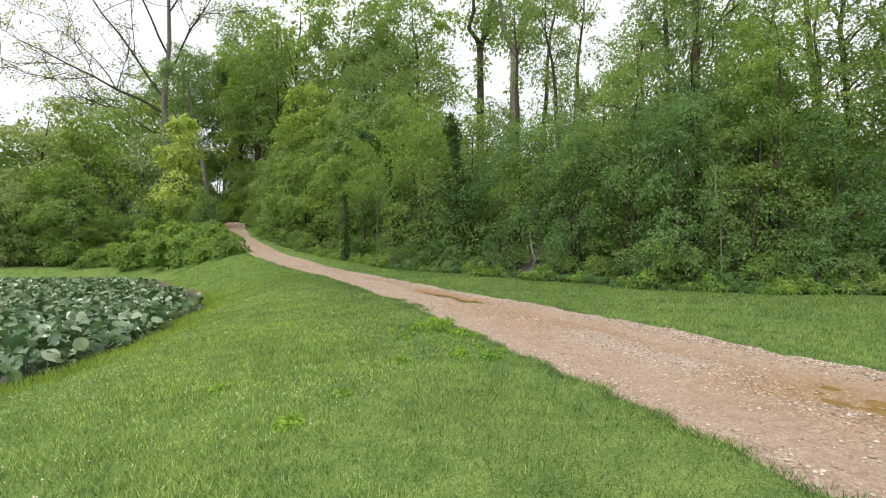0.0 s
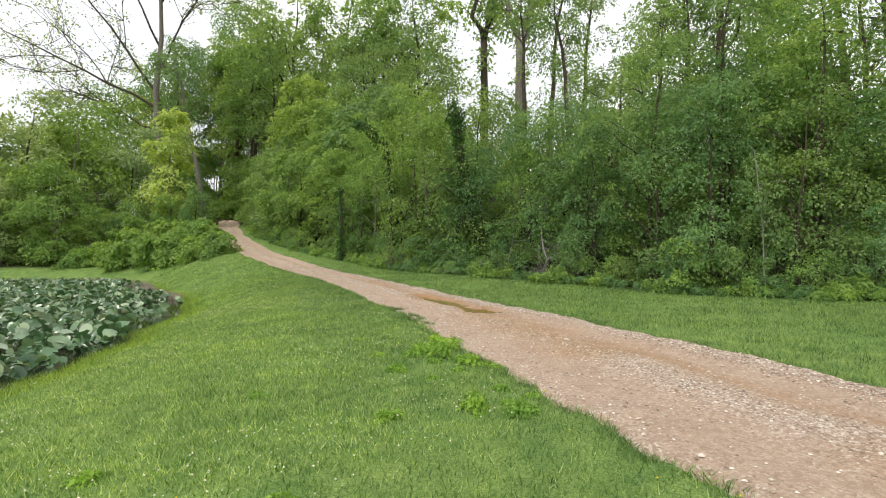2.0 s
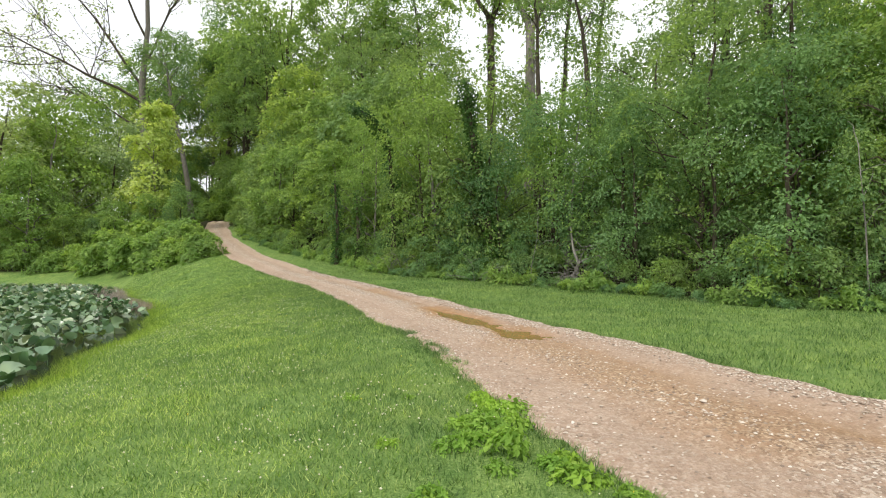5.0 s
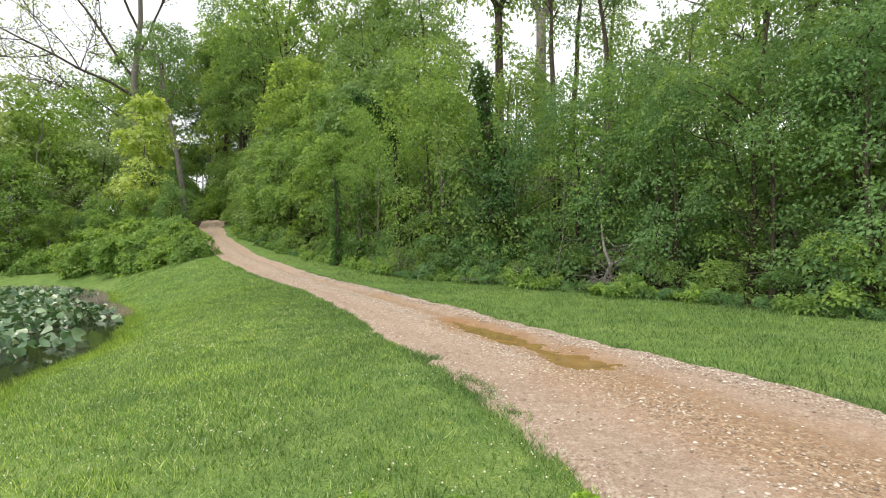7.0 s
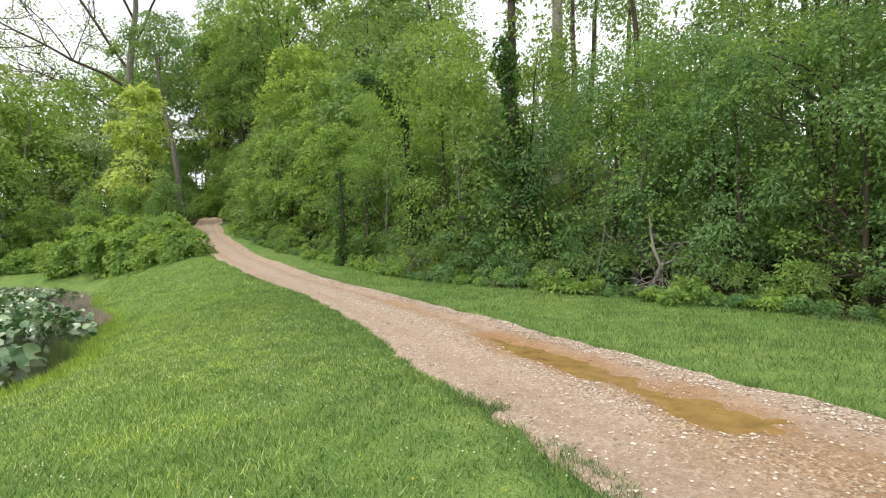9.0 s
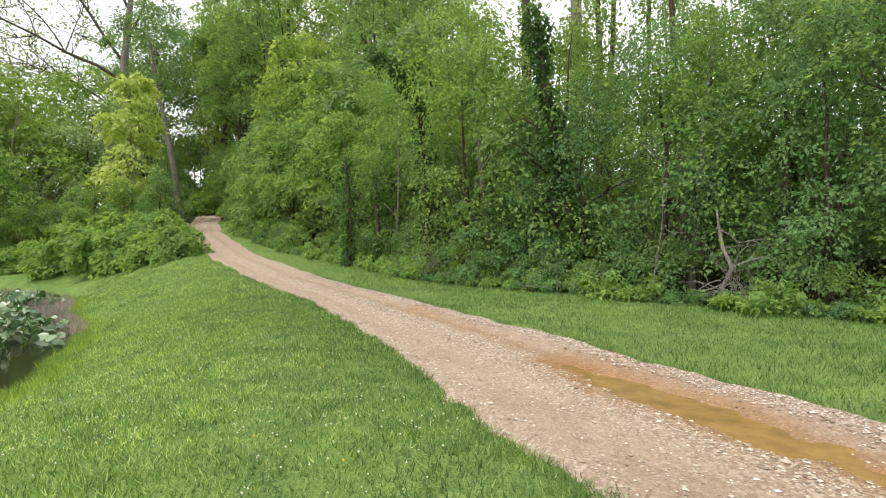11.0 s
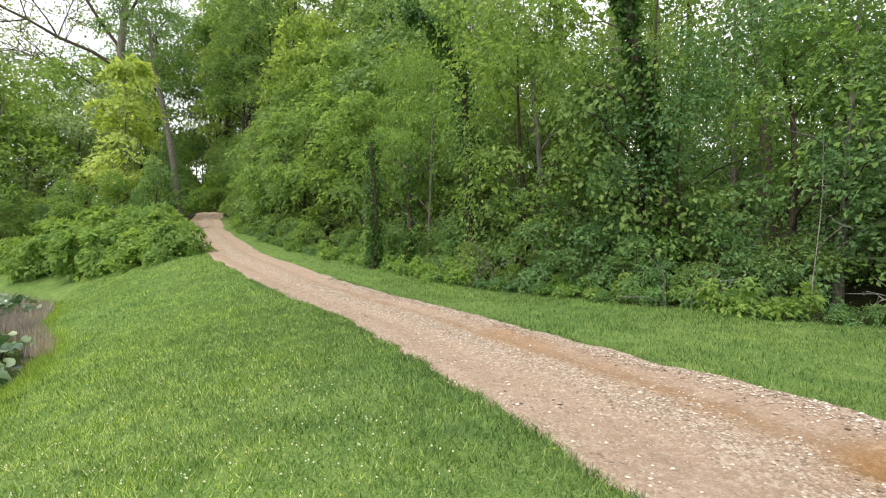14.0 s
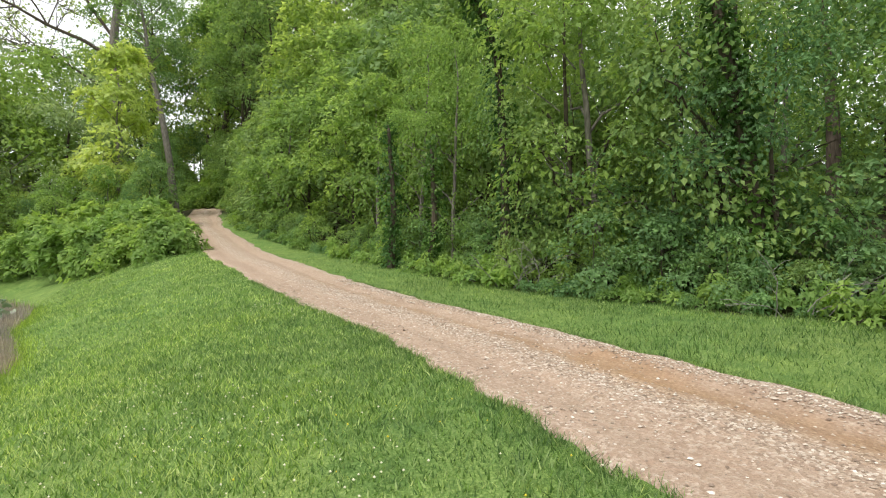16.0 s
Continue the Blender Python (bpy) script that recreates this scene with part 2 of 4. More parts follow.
LEAF_IVY = leaf_material("leaf_ivy", (0.045, 0.105, 0.028), (0.080, 0.170, 0.044), (0.135, 0.240, 0.070), 0.30, 0.4)
LEAF_GOLD = leaf_material("leaf_bright_young", (0.380, 0.460, 0.130), (0.530, 0.630, 0.190), (0.660, 0.745, 0.280), 0.50)
LEAF_DOCK = leaf_material("leaf_dock", (0.185, 0.330, 0.052), (0.280, 0.455, 0.080), (0.380, 0.560, 0.120), 0.40)
LEAF_OLIVE = leaf_material("leaf_dull_green", (0.215, 0.300, 0.135), (0.320, 0.420, 0.195), (0.420, 0.525, 0.270), 0.48)
# lightest tone paints the pads' whitish sheen into the leaf colour
PAD = leaf_material("pad_green_and_sheen", (0.050, 0.125, 0.050), (0.140, 0.255, 0.120), (0.400, 0.490, 0.360), 0.15, 0.26, 0.8)
GRASS = leaf_material("grass_blade", (0.065, 0.135, 0.030), (0.250, 0.400, 0.098), (0.620, 0.710, 0.320), 0.44, 0.5, 0.35)
# darker, cooler version of the grass blade for both sides of the track
GRASS_DARK = leaf_material("dark_grass_blade", (0.062, 0.130, 0.040), (0.168, 0.285, 0.088), (0.370, 0.480, 0.215), 0.42, 0.5, 0.35)
REED = leaf_material("dead_reed", (0.24, 0.205, 0.185), (0.38, 0.335, 0.31), (0.52, 0.475, 0.44), 0.2, 0.8)
BANK = leaf_material("bank_grass_blade", (0.130, 0.225, 0.035), (0.265, 0.405, 0.075), (0.470, 0.590, 0.160), 0.48, 0.55, 0.3)
BARK = bark_material("bark_brown", (0.035, 0.028, 0.02), (0.13, 0.105, 0.08))
BARK_GREY = bark_material("bark_grey", (0.11, 0.10, 0.085), (0.32, 0.29, 0.25), 0.15)
DEADWOOD = bark_material("dead_wood", (0.12, 0.108, 0.096), (0.36, 0.335, 0.30), 0.0)


def ground_material():
    m, nt, bsdf = shader("lawn_and_litter", 0.95, 0.1)
    big, mid, fine = noise_node(nt, 0.30, 3), noise_node(nt, 2.2, 5), noise_node(nt, 45, 4, 0.7)
    lawn = ramp(nt, fine.outputs[0], [(0.28, (0.060, 0.115, 0.032)), (0.5, (0.155, 0.255, 0.068)), (0.72, (0.320, 0.420, 0.150))])
    lawn = mixed(nt, 0.8, lawn, ramp(nt, mid.outputs[0], [(0.32, (0.62, 0.72, 0.70)), (0.68, (1.36, 1.24, 1.25))]), "MULTIPLY")
    lawn = mixed(nt, 0.9, lawn, ramp(nt, big.outputs[0], [(0.3, (0.85, 0.92, 0.85)), (0.7, (1.15, 1.05, 1.0))]), "MULTIPLY")
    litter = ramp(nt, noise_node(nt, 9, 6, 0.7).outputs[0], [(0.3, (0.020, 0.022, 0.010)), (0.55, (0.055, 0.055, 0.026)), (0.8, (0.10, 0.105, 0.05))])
    at = nt.nodes.new("ShaderNodeAttribute")
    at.attribute_name = "litter"
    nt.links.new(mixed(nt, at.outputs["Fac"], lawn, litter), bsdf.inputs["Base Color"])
    bump(nt, bsdf, fine.outputs[0], 0.7, 0.03)
    return m


def road_material():
    m, nt, bsdf = shader("gravel_dirt", 0.9, 0.25)
    big, mid, fine = noise_node(nt, 0.7, 4), noise_node(nt, 6, 6, 0.7), noise_node(nt, 60, 5, 0.7)
    vor = noise_node(nt, 40, kind="ShaderNodeTexVoronoi")
    dirt = ramp(nt, mid.outputs[0], [(0.25, (0.345, 0.240, 0.168)), (0.5, (0.455, 0.332, 0.243)), (0.75, (0.55, 0.424, 0.325))])
    dirt = mixed(nt, 0.6, dirt, ramp(nt, big.outputs[0], [(0.3, (0.85, 0.80, 0.76)), (0.7, (1.1, 1.1, 1.1))]), "MULTIPLY")
    grit = ramp(nt, vor.outputs["Color"], [(0.2, (0.28, 0.205, 0.150)), (0.55, (0.49, 0.380, 0.290)), (0.95, (0.76, 0.68, 0.58))])
    at = nt.nodes.new("ShaderNodeAttribute")
    at.attribute_name = "loose"
    stone_fac = mixed(nt, 1.0, ramp(nt, noise_node(nt, 11, 4).outputs[0], [(0.34, (0, 0, 0)), (0.50, (1, 1, 1))]), at.outputs["Color"], "MULTIPLY")
    col = mixed(nt, stone_fac, dirt, grit)
    col = mixed(nt, 0.45, col, ramp(nt, fine.outputs[0], [(0.32, (0.60, 0.58, 0.56)), (0.68, (1.24, 1.24, 1.24))]), "MULTIPLY")
    wet = nt.nodes.new("ShaderNodeAttribute")
    wet.attribute_name = "wet"
    col = mixed(nt, wet.outputs["Fac"], col, mixed(nt, 1.0, col, (0.84, 0.64, 0.39), "MULTIPLY"))
    nt.links.new(col, bsdf.inputs["Base Color"])
    rr = nt.nodes.new("ShaderNodeMapRange")
    rr.inputs[3].default_value, rr.inputs[4].default_value = 0.92, 0.42
    nt.links.new(wet.outputs["Fac"], rr.inputs[0])
    nt.links.new(rr.outputs[0], bsdf.inputs["Roughness"])
    bump(nt, bsdf, mixed(nt, 0.5, fine.outputs[0], vor.outputs["Distance"]), 0.9, 0.025)
    return m


def water_material(name, colour, rough, scale, strength):
    m, nt, bsdf = shader(name, rough, 0.5)
    n = noise_node(nt, 4.0, 6, 0.7)
    c0 = tuple(0.55 * v for v in colour)
    nt.links.new(ramp(nt, n.outputs[0], [(0.3, c0), (0.7, colour)]), bsdf.inputs["Base Color"])
    bump(nt, bsdf, noise_node(nt, scale, 3).outputs[0], strength, 0.01)
    return m


def stone_material():
    m, nt, bsdf = shader("limestone_chips", 0.85, 0.25)
    geo, info = nt.nodes.new("ShaderNodeNewGeometry"), nt.nodes.new("ShaderNodeObjectInfo")
    add = nt.nodes.new("ShaderNodeMath")
    add.operation = "ADD"
    nt.links.new(geo.outputs["Random Per Island"], add.inputs[0])
    nt.links.new(info.outputs["Random"], add.inputs[1])
    fr = nt.nodes.new("ShaderNodeMath")
    fr.operation = "FRACT"
    nt.links.new(add.outputs[0], fr.inputs[0])
    col = ramp(nt, fr.outputs[0], [(0.0, (0.24, 0.18, 0.135)), (0.4, (0.44, 0.355, 0.275)), (0.75, (0.66, 0.585, 0.49)), (1.0, (0.80, 0.745, 0.66))])
    n = noise_node(nt, 40, 4)
    col = mixed(nt, 0.6, col, ramp(nt, n.outputs[0], [(0.3, (0.75, 0.72, 0.7)), (0.7, (1.15, 1.15, 1.15))]), "MULTIPLY")
    nt.links.new(col, bsdf.inputs["Base Color"])
    bump(nt, bsdf, n.outputs[0], 0.5, 0.01)
    return m


def plain_material(name, colour, rough=0.6):
    m, nt, bsdf = shader(name, rough, 0.3)
    n = noise_node(nt, 30, 3)
    nt.links.new(ramp(nt, n.outputs[0], [(0.3, tuple(0.8 * v for v in colour)), (0.7, colour)]), bsdf.inputs["Base Color"])
    return m


GROUND, ROAD, STONE = ground_material(), road_material(), stone_material()
POND_WATER = water_material("pond_water", (0.030, 0.030, 0.018), 0.06, 6, 0.12)
PUDDLE_WATER = water_material("muddy_water", (0.46, 0.28, 0.10), 0.07, 9, 0.06)
PETAL = plain_material("clover_white", (0.86, 0.83, 0.60))
YELLOW = plain_material("flower_yellow", (0.75, 0.62, 0.05))


# ---- ground, road, water ----
def axis(fine_a, fine_b, step, far_a, far_b):
    def run(span):
        out, d = [], step
        while sum(out) < span:
            d *= 1.16
            out.append(d)
        return np.cumsum(out)
    return np.concatenate([fine_a - run(fine_a - far_a)[::-1], np.arange(fine_a, fine_b, step), fine_b + np.concatenate([[0], run(far_b - fine_b)])])


def add_attribute(me, name, values):
    a = me.attributes.new(name, "FLOAT", "POINT")
    a.data.foreach_set("value", np.ascontiguousarray(values, np.float32))


def build_ground():
    gx, gy = axis(-20, 14, 0.3, -900, 900), axis(-4, 46, 0.3, -900, 900)
    x, y = [v.ravel() for v in np.meshgrid(gx, gy, indexing="ij")]
    z = height(x, y)
    inside = smooth(0.05, 0.25, x - road_left(y)) * smooth(0.05, 0.25, road_right(y) - x) * (y < 62)
    me = mesh_of("ground", np.stack([x, y, z - 0.07 * inside], 1), grid_tris(len(gx), len(gy)), GROUND, True)
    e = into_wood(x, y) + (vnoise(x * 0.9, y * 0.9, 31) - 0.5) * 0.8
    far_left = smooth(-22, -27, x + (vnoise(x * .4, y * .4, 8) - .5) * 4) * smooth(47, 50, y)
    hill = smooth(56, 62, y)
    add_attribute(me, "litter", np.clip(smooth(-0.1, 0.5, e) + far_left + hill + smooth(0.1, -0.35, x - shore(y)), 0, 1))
    tagged(new("ground", me), "mown green lawn rising to a wooded hillside", "ground", kind="structure")


PUDDLES = [((-0.88, 20.5), (0.85, 15.6), 0.26, 1.0), ((3.95, 5.7), (5.1, 2.4), 0.42, 0.8)]
DAMP = PUDDLES[:1] + [((0.7, 15.2), (2.3, 10.6), 0.34, 0.55), ((3.95, 5.7), (5.1, 2.4), 0.42, 0.6), ((-3.3, 25.5), (-1.0, 20.6), 0.16, 0.5)]


def puddle_field(x, y, wide=1.0, hollows=PUDDLES):
    f = np.zeros_like(x)
    for (ax, ay), (bx, by), w, depth in hollows:
        w = w * wide
        dx, dy = bx - ax, by - ay
        t = np.clip(((x - ax) * dx + (y - ay) * dy) / (dx * dx + dy * dy), 0, 1)
        d = np.hypot(x - ax - t * dx, y - ay - t * dy) + (vnoise(x * 1.6, y * 1.6, 12) - 0.5) * 0.38 + (vnoise(x * 5, y * 5, 13) - 0.5) * 0.22
        f = np.maximum(f, depth * (1 - smooth(0.2 * w, 1.9 * w, d)))
    return f


def road_surface(x, y, t):
    """Height of the road; t runs from 0 at its one edge to 1 at the other."""
    ruts = -0.035 * np.exp(-((t - 0.27) / 0.09) ** 2) - 0.045 * np.exp(-((t - 0.72) / 0.10) ** 2)
    edge = smooth(0, 0.04, t) * smooth(1, 0.96, t)
    rough = (vnoise(x * 2.3, y * 2.3, 14) - 0.5) * 0.03 + (vnoise(x * 9, y * 9, 15) - 0.5) * 0.022
    return height(x, y) + 0.03 + (ruts + rough) * edge - 0.09 * (1 - edge) - 0.08 * puddle_field(x, y)


def build_road():
    ys = np.concatenate([np.arange(-12, 1, 0.4), np.arange(1, 30, 0.09), np.arange(30, 66, 0.3)])
    ts = np.linspace(0, 1, 50)
    yy, tt = [v.ravel() for v in np.meshgrid(ys, ts, indexing="ij")]
    xx = road_left(yy) - 0.06 + tt * (road_right(yy) - road_left(yy) + 0.12)
    me = mesh_of("road", np.stack([xx, yy, road_surface(xx, yy, tt)], 1), grid_tris(len(ys), len(ts))[:, ::-1], ROAD, True)
    trail = np.exp(-((tt - 0.64) / 0.065) ** 2) * smooth(40, 24, yy) * (0.35 + 0.65 * vnoise(xx * 2, yy * 0.6, 17)) * 0.85
    add_attribute(me, "wet", np.clip(np.maximum(puddle_field(xx, yy, 1.9, DAMP) * 1.1, trail), 0, 1))
    loose = 0.35 + 0.65 * np.exp(-((tt - 0.48) / 0.13) ** 2) + 0.6 * smooth(0.82, 0.95, tt) + 0.3 * smooth(0.12, 0.02, tt)
    add_attribute(me, "loose", np.clip(loose, 0, 1))
    return tagged(new("road", me), "tan gravel and dirt track with wet ruts", "road", kind="structure")


def chip(rng):
    """One broken stone, about 1 across: a squashed, uneven eight-sided lump."""
    co = np.array([[1, 0, 0], [0.3, 0.9, 0.1], [-0.8, 0.5, 0], [-0.7, -0.6, 0.1], [0.4, -0.9, 0], [0.1, 0.1, 0.5], [-0.2, 0, -0.5]], float)
    co = co * rng.uniform(0.75, 1.25, co.shape) * 0.5
    tri = np.array([[0, 1, 5], [1, 2, 5], [2, 3, 5], [3, 4, 5], [4, 0, 5], [1, 0, 6], [2, 1, 6], [3, 2, 6], [4, 3, 6], [0, 4, 6]])
    return co, tri


def stone_places(rng, n, y0, y1, big):
    y = rng.uniform(y0, y1, n * 6)
    t = rng.uniform(0.01, 1.0, n * 6)
    w = 0.20 + 0.8 * np.exp(-((t - 0.46) / 0.13) ** 2) + 2.2 * smooth(0.78, 0.9, t) + 0.5 * smooth(0.15, 0.02, t)
    x = road_left(y) + t * (road_right(y) - road_left(y))
    w = w * (0.25 + 1.2 * vnoise(x * 1.1, y * 1.1, 33)) * (1 - 0.5 * puddle_field(x, y)) * (1 - 0.55 * puddle_field(x, y, 1.4, DAMP)) * 0.5
    ok = np.nonzero(rng.random(n * 6) < w)[0][:n]
    size = big * np.exp(rng.normal(0, 0.33, len(ok)))
    return x[ok], y[ok], road_surface(x[ok], y[ok], t[ok]) + size * 0.12, size


def loose_stones(name, rng, places, label):
    x, y, z, size = places
    shapes = [chip(rng) for _ in range(8)]
    co, tri, n = [], [], 0
    for k in range(len(x)):
        c, f = shapes[k % 8]
        a = rng.random() * 6.283
        ca, sa = math.cos(a), math.sin(a)
        co.append(np.stack([c[:, 0] * ca - c[:, 1] * sa, c[:, 0] * sa + c[:, 1] * ca, c[:, 2]], 1) * size[k] + (x[k], y[k], z[k]))
        tri.append(f + n)
        n += len(c)
    tagged(new(name, mesh_of(name, np.concatenate(co), np.concatenate(tri), STONE)), label, "gravel", kind="stuff")


def flat_sheet(name, x0, x1, y0, y1, z, material):
    gx, gy = np.linspace(x0, x1, 12), np.linspace(y0, y1, 12)
    x, y = [v.ravel() for v in np.meshgrid(gx, gy, indexing="ij")]
    return new(name, mesh_of(name, np.stack([x, y, np.full_like(x, z)], 1), grid_tris(12, 12), material, True))


build_ground()
road = build_road()
tagged(flat_sheet("pond_water", -75, -6.9, -40, 49.5, POND_Z, POND_WATER), "dark still pond water below grassy banks", "pond", kind="structure")


def build_puddle(k, drop):
    (ax, ay), (bx, by), w, depth = PUDDLES[k]
    ux, uy = bx - ax, by - ay
    ln = math.hypot(ux, uy)
    ux, uy = ux / ln, uy / ln
    a, b = [v.ravel() for v in np.meshgrid(np.linspace(-0.7, ln + 0.7, 14), np.linspace(-0.7, 0.7, 6), indexing="ij")]
    x, y = ax + ux * a - uy * b, ay + uy * a + ux * b
    z = float(height(np.array((ax + bx) / 2), np.array((ay + by) / 2))) - drop
    tagged(new("puddle", mesh_of("puddle", np.stack([x, y, np.full_like(x, z)], 1), grid_tris(14, 6), PUDDLE_WATER, True)),
           "shallow muddy orange-brown puddle in the track's rut", "puddle")


build_puddle(0, 0.034)
build_puddle(1, 0.035)


# ---- trees and bushes ----
def crown_radius(u, shape):
    if shape == "bush":
        return np.sqrt(np.clip(1 - u ** 2, 0.02, 1)) ** 0.8
    if shape == "tall":
        return np.clip(np.sin(np.pi * (0.12 + 0.83 * u)), 0.05, 1) ** 0.6
    return np.clip(np.sin(np.pi * (0.22 + 0.74 * u ** 0.9)), 0.05, 1) ** 0.65


def bend(a, b, sag, n, rng):
    t = np.linspace(0, 1, n)[:, None]
    p = a + (b - a) * t
    p = p + np.sin(np.pi * t) * np.array([0, 0, sag])
    return p + np.sin(np.pi * t) * rng.normal(0, 0.05, (n, 3)) * np.linalg.norm(b - a)


def make_tree(name, seed, tall, low, spread, clusters, per, leaf, leaves, bark, trunk_r, shape="edge", spray=0.75,
              limbs=7, lean=(0, 0), twigs=0.08, label="", category="tree", squash=1.0, simple=False):
    rng = np.random.default_rng(seed)
    root = tagged(new(name), label, category)
    n = 9
    t = np.linspace(0, 1, n)
    wander = np.cumsum(rng.normal(0, 0.012 * tall, (n, 2)), axis=0) * t[:, None]
    trunk = np.stack([lean[0] * t ** 1.4 + wander[:, 0], lean[1] * t ** 1.4 + wander[:, 1], -0.15 + t * tall * 0.93], 1)
    flare = trunk_r * ((1 - t) ** 0.8 * 0.93 + 0.07)
    flare[0] *= 1.35
    part("trunk", mesh_of("trunk", *tube(trunk, flare, 9, seed), bark, True), root)

    def on_trunk(z):
        return np.stack([np.interp(z, trunk[:, 2], trunk[:, k]) for k in range(3)], -1)

    lumps = max(6, clusters // 7)
    u = rng.random(lumps * 4)
    keep = rng.random(lumps * 4) < 0.2 + 0.8 * crown_radius(u, shape)
    u = u[keep][:lumps]
    m = len(u)
    ang = np.arange(m) * 2.39996 + rng.normal(0, 0.35, m)
    lobes = 0.84 + 0.20 * np.sin(ang * 3 + u * 9 + seed)
    size = spray * 1.45 * rng.uniform(0.7, 1.25, m)
    r = np.maximum(spread * crown_radius(u, shape) * lobes * np.sqrt(rng.uniform(0.30, 1.0, m)) - 0.5 * size, 0.1)
    cz = low + u * (tall - low)
    way = np.stack([np.cos(ang), np.sin(ang) * squash, np.zeros(m)], 1)
    hub = on_trunk(cz) + way * r[:, None]
    hub[:, 2] = np.maximum(cz, low + 0.2 * size)
    own = np.repeat(np.arange(m), 7)
    d = unit(rng.normal(0, 0.75, (len(own), 3)) + way[own] * 0.55 + np.array([0, 0, 0.45]))
    centres = hub[own] + d * size[own][:, None] * np.array([1.0, 1.0, 0.72])
    crown = mesh_of("crown", *sprays(rng, centres, d, size[own] * rng.uniform(0.42, 0.7, len(own)), per, leaf, simple=simple), leaves)
    part("crown", crown, root)
    chosen = np.argsort(-r + rng.normal(0, 0.2, m))[:limbs] if limbs else []
    for k in chosen:
        z0 = max(0.12 * tall, cz[k] - r[k] * rng.uniform(0.5, 1.0))
        a = on_trunk(np.array(z0))
        pts = bend(a, hub[k], 0.12 * r[k], 6, rng)
        r0 = max(0.02, 0.42 * trunk_r * (1 - z0 / tall) + 0.015)
        part("limb", mesh_of("limb", *tube(pts, np.linspace(r0, 0.012, 6), 6, int(k)), bark, True), root)
    some = np.nonzero(rng.random(len(own)) < twigs)[0]
    if len(some):
        tw = []
        for k in some:
            j = own[k]
            a = on_trunk(np.array(max(0.1 * tall, cz[j] - 0.7 * r[j]))) * 0.4 + hub[j] * 0.6
            pts = bend(a, centres[k], 0.15 * size[j], 4, rng)
            tw.append(tube(pts, np.linspace(0.014 + 0.004 * r[j], 0.006, 4), 3, int(k)))
        tagged(part("fine_branching", mesh_of("fine_branching", *join(tw), bark), root), kind="stuff")
    return root


def stand(x, y, turn=0.0, scale=1.0, high=1.0, sink=0.05):
    return pose(x, y, float(height(np.array(x), np.array(y))) - sink, 0, 0, turn) @ Matrix.Diagonal((scale, scale, scale * high, 1))


def place(proto, x, y, turn=0.0, scale=1.0, high=1.0, label=""):
    ob = copy_thing(proto, stand(x, y, turn, scale, high))
    if label:
        tagged(ob, label)
    return ob


GROUPS = {"back": "trees inside the wood", "edge": "trees along the wood's edge", "tall": "tall trees in the wood", "bush": "bushes along the wood's edge", "weed": "low plants along the wood's edge", "left": "trees beyond the pond"}
EDGE = [
    make_tree("edge_tree", 11, 9.2, 0.3, 3.2, 238, 28, 0.165, LEAF_MID, BARK, 0.12, spray=0.72, label="leafy mid-green tree with layered branches down to the ground"),
    make_tree("edge_tree", 12, 8.4, 0.3, 3.3, 238, 28, 0.15, LEAF_DEEP, BARK, 0.11, spray=0.72, label="dense deep-green tree at the wood's edge"),
    make_tree("edge_tree", 13, 9.8, 0.4, 3.1, 238, 28, 0.165, LEAF_LIME, BARK_GREY, 0.12, spray=0.75, label="light yellow-green young maple-like tree at the wood's edge"),
    make_tree("edge_tree", 14, 8.8, 0.3, 3.2, 238, 28, 0.155, LEAF_BLUE, BARK, 0.12, spray=0.7, label="dense cool-green tree with fine leaves"),
]
BACK = [
    make_tree("forest_tree", 15, 10.0, 0.4, 4.1, 224, 25, 0.265, LEAF_MID, BARK, 0.14, spray=0.85, twigs=0.05, label="mid-green tree standing inside the wood", simple=True),
    make_tree("forest_tree", 16, 9.5, 0.4, 4.1, 224, 25, 0.265, LEAF_AIRY, BARK_GREY, 0.13, spray=0.85, twigs=0.08, label="pale green tree standing inside the wood", simple=True),
    make_tree("forest_tree", 17, 10.5, 0.6, 4.0, 224, 25, 0.265, LEAF_LIME, BARK, 0.14, spray=0.85, twigs=0.08, label="light green tree standing inside the wood", simple=True),
]
FRONT = [
    make_tree("far_edge_tree", 35, 10.0, 0.3, 3.6, 203, 26, 0.30, LEAF_MID, BARK, 0.14, spray=0.95, twigs=0.05, label="mid-green tree beside the climbing track", simple=True),
    make_tree("far_edge_tree", 36, 9.5, 0.3, 3.8, 203, 26, 0.30, LEAF_LIME, BARK_GREY, 0.13, spray=0.95, twigs=0.08, label="light green tree beside the climbing track", simple=True),
    make_tree("far_edge_tree", 37, 10.5, 0.5, 3.5, 203, 26, 0.30, LEAF_AIRY, BARK, 0.14, spray=0.95, twigs=0.08, label="pale yellow-green tree beside the climbing track", simple=True),
]
TALL = [
    make_tree("tall_tree", 21, 23, 8, 4.6, 196, 26, 0.26, LEAF_MID, BARK, 0.27, "tall", 1.0, 10, (1.0, 0), 0.25, "tall slim forest tree with sparse spring foliage", simple=True),
    make_tree("tall_tree", 22, 21, 6, 4.2, 196, 26, 0.25, LEAF_AIRY, BARK_GREY, 0.22, "tall", 0.95, 10, (-0.8, 0.4), 0.25, "tall grey-barked tree with light green leaves", simple=True),
    make_tree("tall_tree", 23, 25, 10, 4.8, 189, 26, 0.26, LEAF_DEEP, BARK, 0.32, "tall", 1.0, 10, (0.4, 0.4), 0.25, "tall dark-trunked tree with open crown", simple=True),
]
